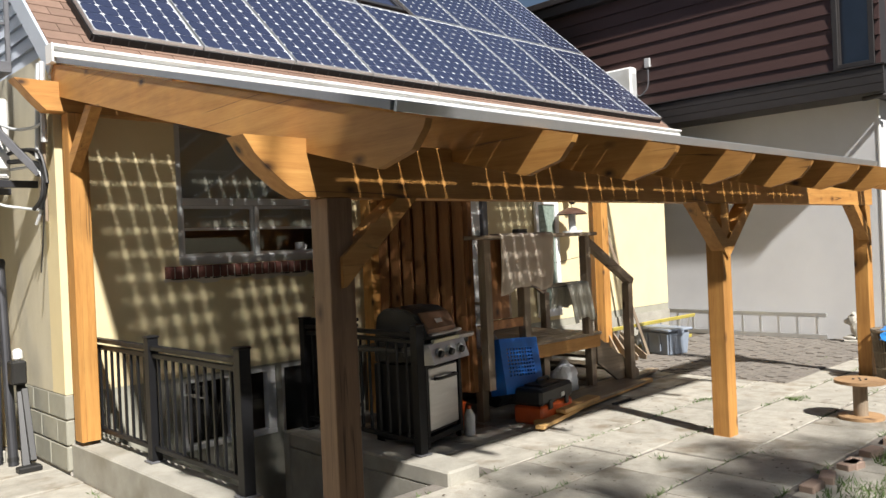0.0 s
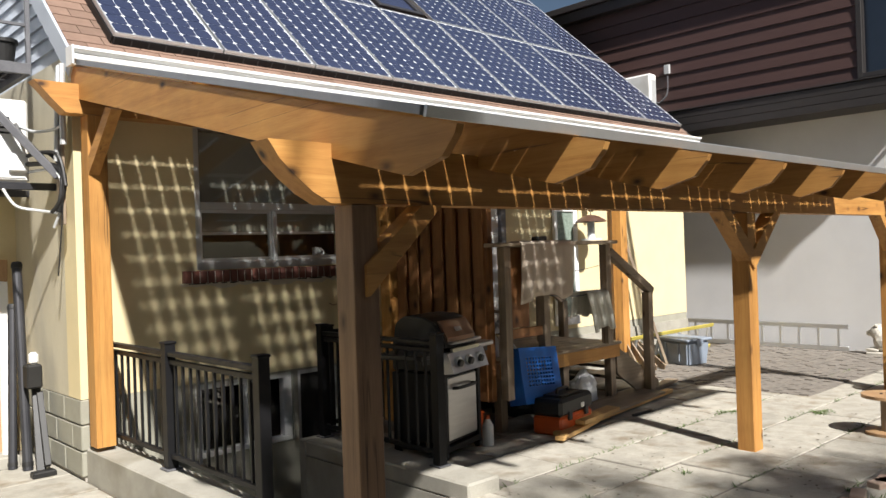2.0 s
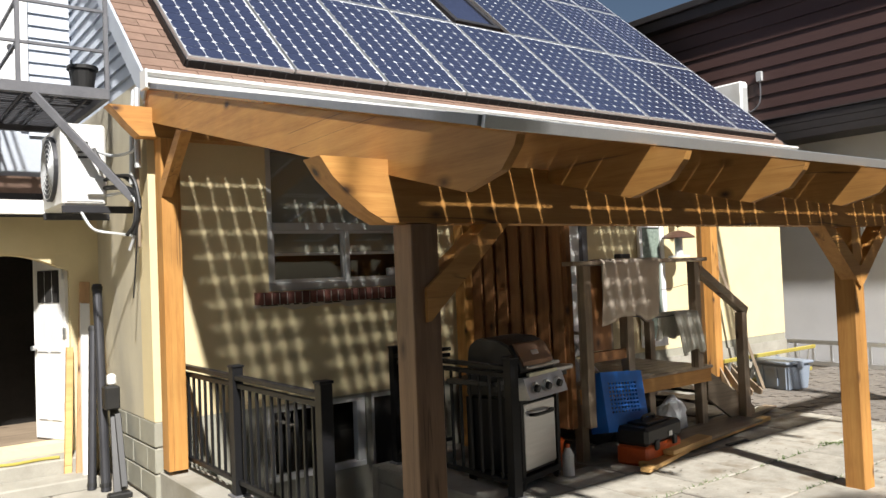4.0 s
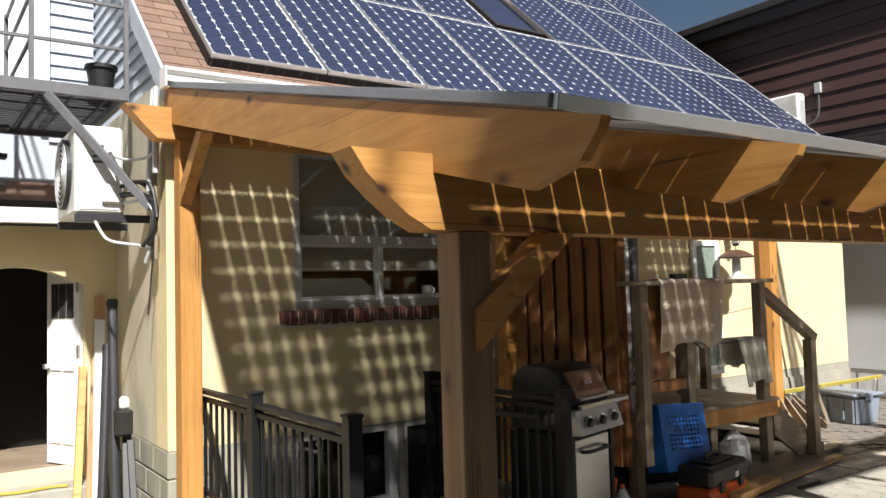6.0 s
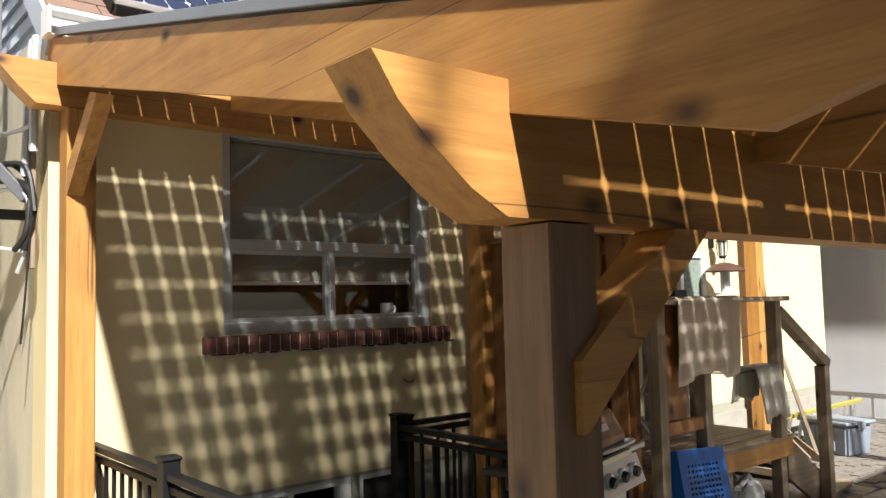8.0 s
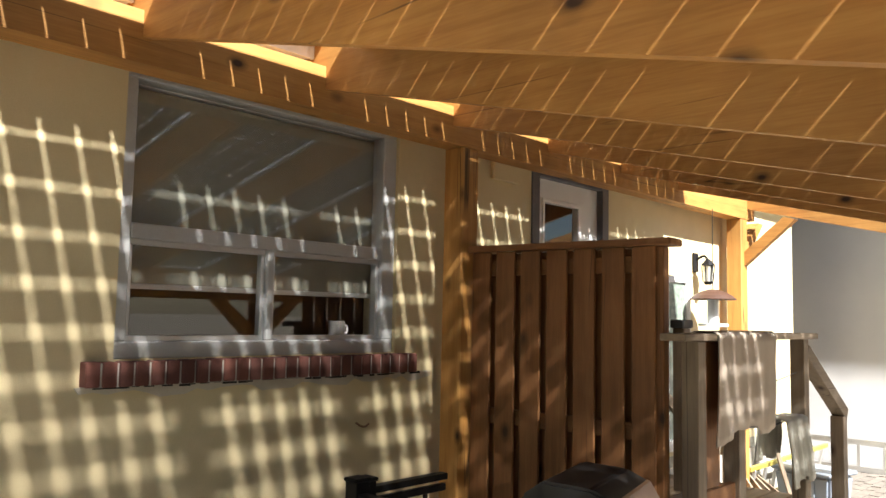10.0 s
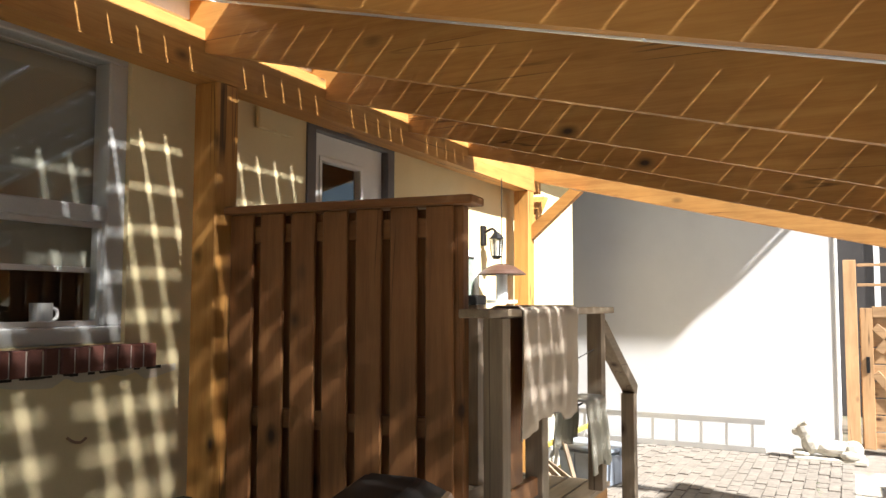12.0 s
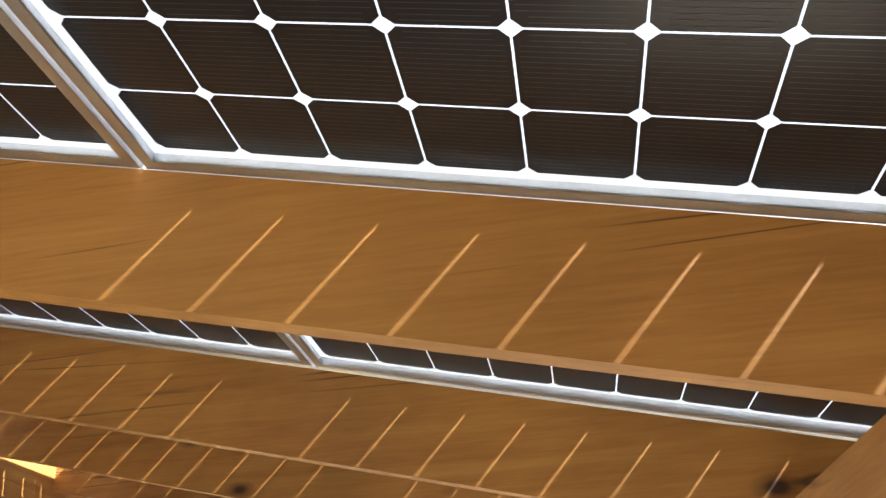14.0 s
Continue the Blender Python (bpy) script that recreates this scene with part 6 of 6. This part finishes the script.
for x, y in ((1.18, ly0 - 0.03), (lx1 - 0.03, ly0 - 0.03), (lx0, ly0 - 0.03), (1.18, ly1 - 0.05)):
    part("rail_post", boxm((x, y, lz), (x + 0.035, y + 0.035, lz + 1.0), 0.003), STEELG, ln_)
for z in (0.34, 0.68, 0.98):
    part("rail_bar", boxm((lx0 + 0.036, ly0 - 0.025, lz + z - 0.03), (lx1 - 0.031, ly0 + 0.0, lz + z - 0.005), 0.002), STEELG, ln_)
    part("rail_bar", boxm((1.185, ly0 + 0.01, lz + z - 0.03), (1.21, ly1 - 0.052, lz + z - 0.005), 0.002), STEELG, ln_)
b = bmesh.new()
beam_between(b, (1.30, ly0 - 0.06, lz - 0.10), (1.92, 0.10, lz - 0.98), 0.05, 0.06)
part("strut", b, STEELG, ln_)
for i in range(9):
    y = 1.0 + 0.16 * i
    part("stair_tread", boxm((0.2, y, lz - 0.3 - 0.2 * i), (1.1, y + 0.14, lz - 0.27 - 0.2 * i)), DARKM, ln_)
pot = thing("plant_pot", "dark empty plant pot on the steel landing", "plant pot")
b = bmesh.new()
rod(b, (1.72, 0.80, lz), (1.72, 0.80, lz + 0.19), 0.085, 0.11, 22)
part("bowl", b, BLACKP, pot)
b = bmesh.new()
rod(b, (1.72, 0.80, lz + 0.19), (1.72, 0.80, lz + 0.22), 0.125, 0.125, 22)
part("rim", b, BLACKP, pot)
dz = tagged(new("dormer_wall"), "pale blue siding wall behind the landing", "wall", kind="structure")
part("wall", boxm((-3.0, 2.75, 2.7), (HX0 + 0.05, 2.95, 6.4)), BLUSID, dz)
for i in range(24):
    z = 3.3 + 0.13 * i
    part("siding_board", prism(bmesh.new(), [(2.75, z), (2.72, z), (2.745, z + 0.135), (2.75, z + 0.135)], 0, 1.62, HX0 + 0.03), BLUSID, dz)
    part("siding_board", prism(bmesh.new(), [(2.75, z), (2.72, z), (2.745, z + 0.135), (2.75, z + 0.135)], 0, -3.0, 0.8), BLUSID, dz)
d4 = tagged(new("door_4"), "white door onto the steel landing", "door", kind="structure")
part("leaf", boxm((0.82, 2.70, 3.40), (1.60, 2.748, 5.5), 0.006), WHITEP, d4)
part("casing", boxm((1.53, 2.67, 3.40), (1.62, 2.699, 5.5), 0.006), WHITEP, d4)
b = bmesh.new()
rod(b, (1.45, 2.70, 4.2), (1.45, 2.65, 4.2), 0.025, None, 12)
part("door_handle", b, DARKM, d4)

# ---- paving pieces ----
random.seed(21)
slab_me = {}
def slab(w, d, x, y, parent, tilt=0.004):
    key = (round(w, 2), round(d, 2))
    if key not in slab_me:
        o = part("slab", boxm((0.008, 0.008, -0.05), (w - 0.008, d - 0.008, 0.0), 0.008), PAVER, parent)
        slab_me[key] = o.data
    else:
        o = new("slab", slab_me[key])
        o.parent = parent
    o.matrix_basis = Matrix.Translation((x, y, -0.02 + random.uniform(-0.004, 0.004))) @ Matrix.Rotation(random.uniform(-tilt, tilt), 4, "X") @ Matrix.Rotation(random.uniform(-tilt, tilt), 4, "Y")


S = 0.61
for r in range(4):
    y = -4.42 + S * r
    for c in range(16):
        x = 2.05 + S * c + (0.3 if r % 2 else 0)
        if y + S > PY0 and x < 4.0:
            continue
        if x > 8.6 and y > -2.9:
            continue
        if x < 12.0:
            slab(S, S, x, y, pav)
for x in np.arange(4.0, 8.6, 0.61):
    slab(0.61, 0.42, float(x), -1.98, pav)
    slab(0.61, 0.5, float(x), -1.55, pav)
    slab(0.61, 0.5, float(x), -1.04, pav)
for r in range(8):
    for c in range(6):
        slab(S, S, 2.02 - S * (c + 1), -3.35 + S * r, pav)
for c in range(10):
    slab(0.40, 0.55, 2.02 + 0.41 * c, -5.02, pav) if c > 5 else None
gp = tagged(new("brick_paving"), "old uneven dark brick paving", "paving", kind="structure")
part("bed", boxm((8.62, -2.9, -0.02), (12.5, 0.0, -0.014)), GRAVEL, gp)
bm2 = bmesh.new()
rnd = random.Random(5)
for r in range(26):
    for c in range(18):
        x = 8.64 + 0.213 * c + (0.1 if r % 2 else 0)
        y = -2.88 + 0.109 * r
        z = -0.012 + rnd.uniform(0, 0.014)
        box(bm2, (x, y, -0.03), (x + 0.2, y + 0.098, z))
tagged(part("paving_bricks", bm2, GRAVEL, gp), kind="stuff")
for i in range(6):
    t_ = rnd.uniform(-18, 18)
    lumb = boxm((0, 0, 0), (0.2, 0.095, 0.06), 0.006, Matrix.Translation((5.0 + (0.23 + 0.04 * (i % 3)) * i, -4.58 - 0.03 * (i % 2), -0.035)) @ Matrix.Rotation(radians(t_), 4, "Z"))
    single("edging_brick", lumb, EDGEB, "loose pinkish brick edging the soil", "brick", "edging bricks")
gr = bmesh.new()
def blade(x, y, h):
    a = rnd.uniform(0, 6.28)
    dx, dy = 0.006 * math.cos(a), 0.006 * math.sin(a)
    lx, ly = rnd.uniform(-0.05, 0.05), rnd.uniform(-0.05, 0.05)
    v = [gr.verts.new(q) for q in ((x - dx, y - dy, -0.03), (x + dx, y + dy, -0.03), (x + lx, y + ly, h))]
    gr.faces.new(v)


for _ in range(9000):
    x, y = rnd.uniform(4.0, 9.0), rnd.uniform(-6.0, -4.62)
    if noise.noise(Vector((x * 1.3, y * 1.3, 0))) > -0.05:
        blade(x, y, rnd.uniform(0.0, 0.05))
for _ in range(5200):
    k = rnd.random()
    if k < 0.45:
        x, y = rnd.uniform(2.05, 11), -4.42 + 0.61 * rnd.choice((0, 1, 2, 3)) + rnd.gauss(0, 0.012)
    elif k < 0.75:
        x, y = 1.99 + rnd.gauss(0, 0.03), rnd.uniform(-2.4, 0.0)
    else:
        c = rnd.choice(((5.3, -3.4), (7.4, -2.6), (4.4, -2.75), (5.9, -3.9), (7.9, -3.3)))
        x, y = c[0] + rnd.gauss(0, 0.07), c[1] + rnd.gauss(0, 0.05)
    if noise.noise(Vector((x * 2.1, y * 2.1, 3))) > 0.0:
        blade(x, y, rnd.uniform(-0.012, 0.012))
single("grass", gr, GRASS, "sparse grass and weeds in the soil and joints", "grass", kind="stuff")
litter = bmesh.new()
for _ in range(700):
    x, y = rnd.uniform(2.6, 9.0), rnd.uniform(-4.4, -2.1)
    if noise.noise(Vector((x * 1.5, y * 1.5, 9))) < 0.02 or (x < 4.0 and y > PY0 - 0.2):
        continue
    s = rnd.uniform(0.004, 0.016)
    a = rnd.uniform(0, 6.28)
    v = [litter.verts.new((x + s * math.cos(a + q) * e, y + s * math.sin(a + q), -0.012 + rnd.uniform(0, 0.004))) for q, e in ((0, 1.6), (2.1, 1), (4.2, 1))]
    litter.faces.new(v)
single("leaf_litter", litter, BARK, "dry leaf and bark litter on the slabs", "litter", kind="stuff")

cbl = thing("panel_cable", "black panel cables looped at the front beam", "cables")
for x in (4.73, 6.65):
    for dx, dz in ((0.0, 0.0), (0.02, -0.03)):
        b = bmesh.new()
        tube(b, [(x + dx + 0.10, -3.72, under(-3.72) + RD - 0.01), (x + dx + 0.09, -3.62, 2.32), (x + dx + 0.08, -3.565, 2.29 + dz), (x + dx + 0.06, -3.555, 2.245 + dz), (x + dx + 0.09, -3.60, 2.225), (x + dx + 0.10, -3.66, 2.26 - dz), (x + dx + 0.11, -3.70, 2.31)], 0.006)
        part("cable", b, BLACKP, cbl)
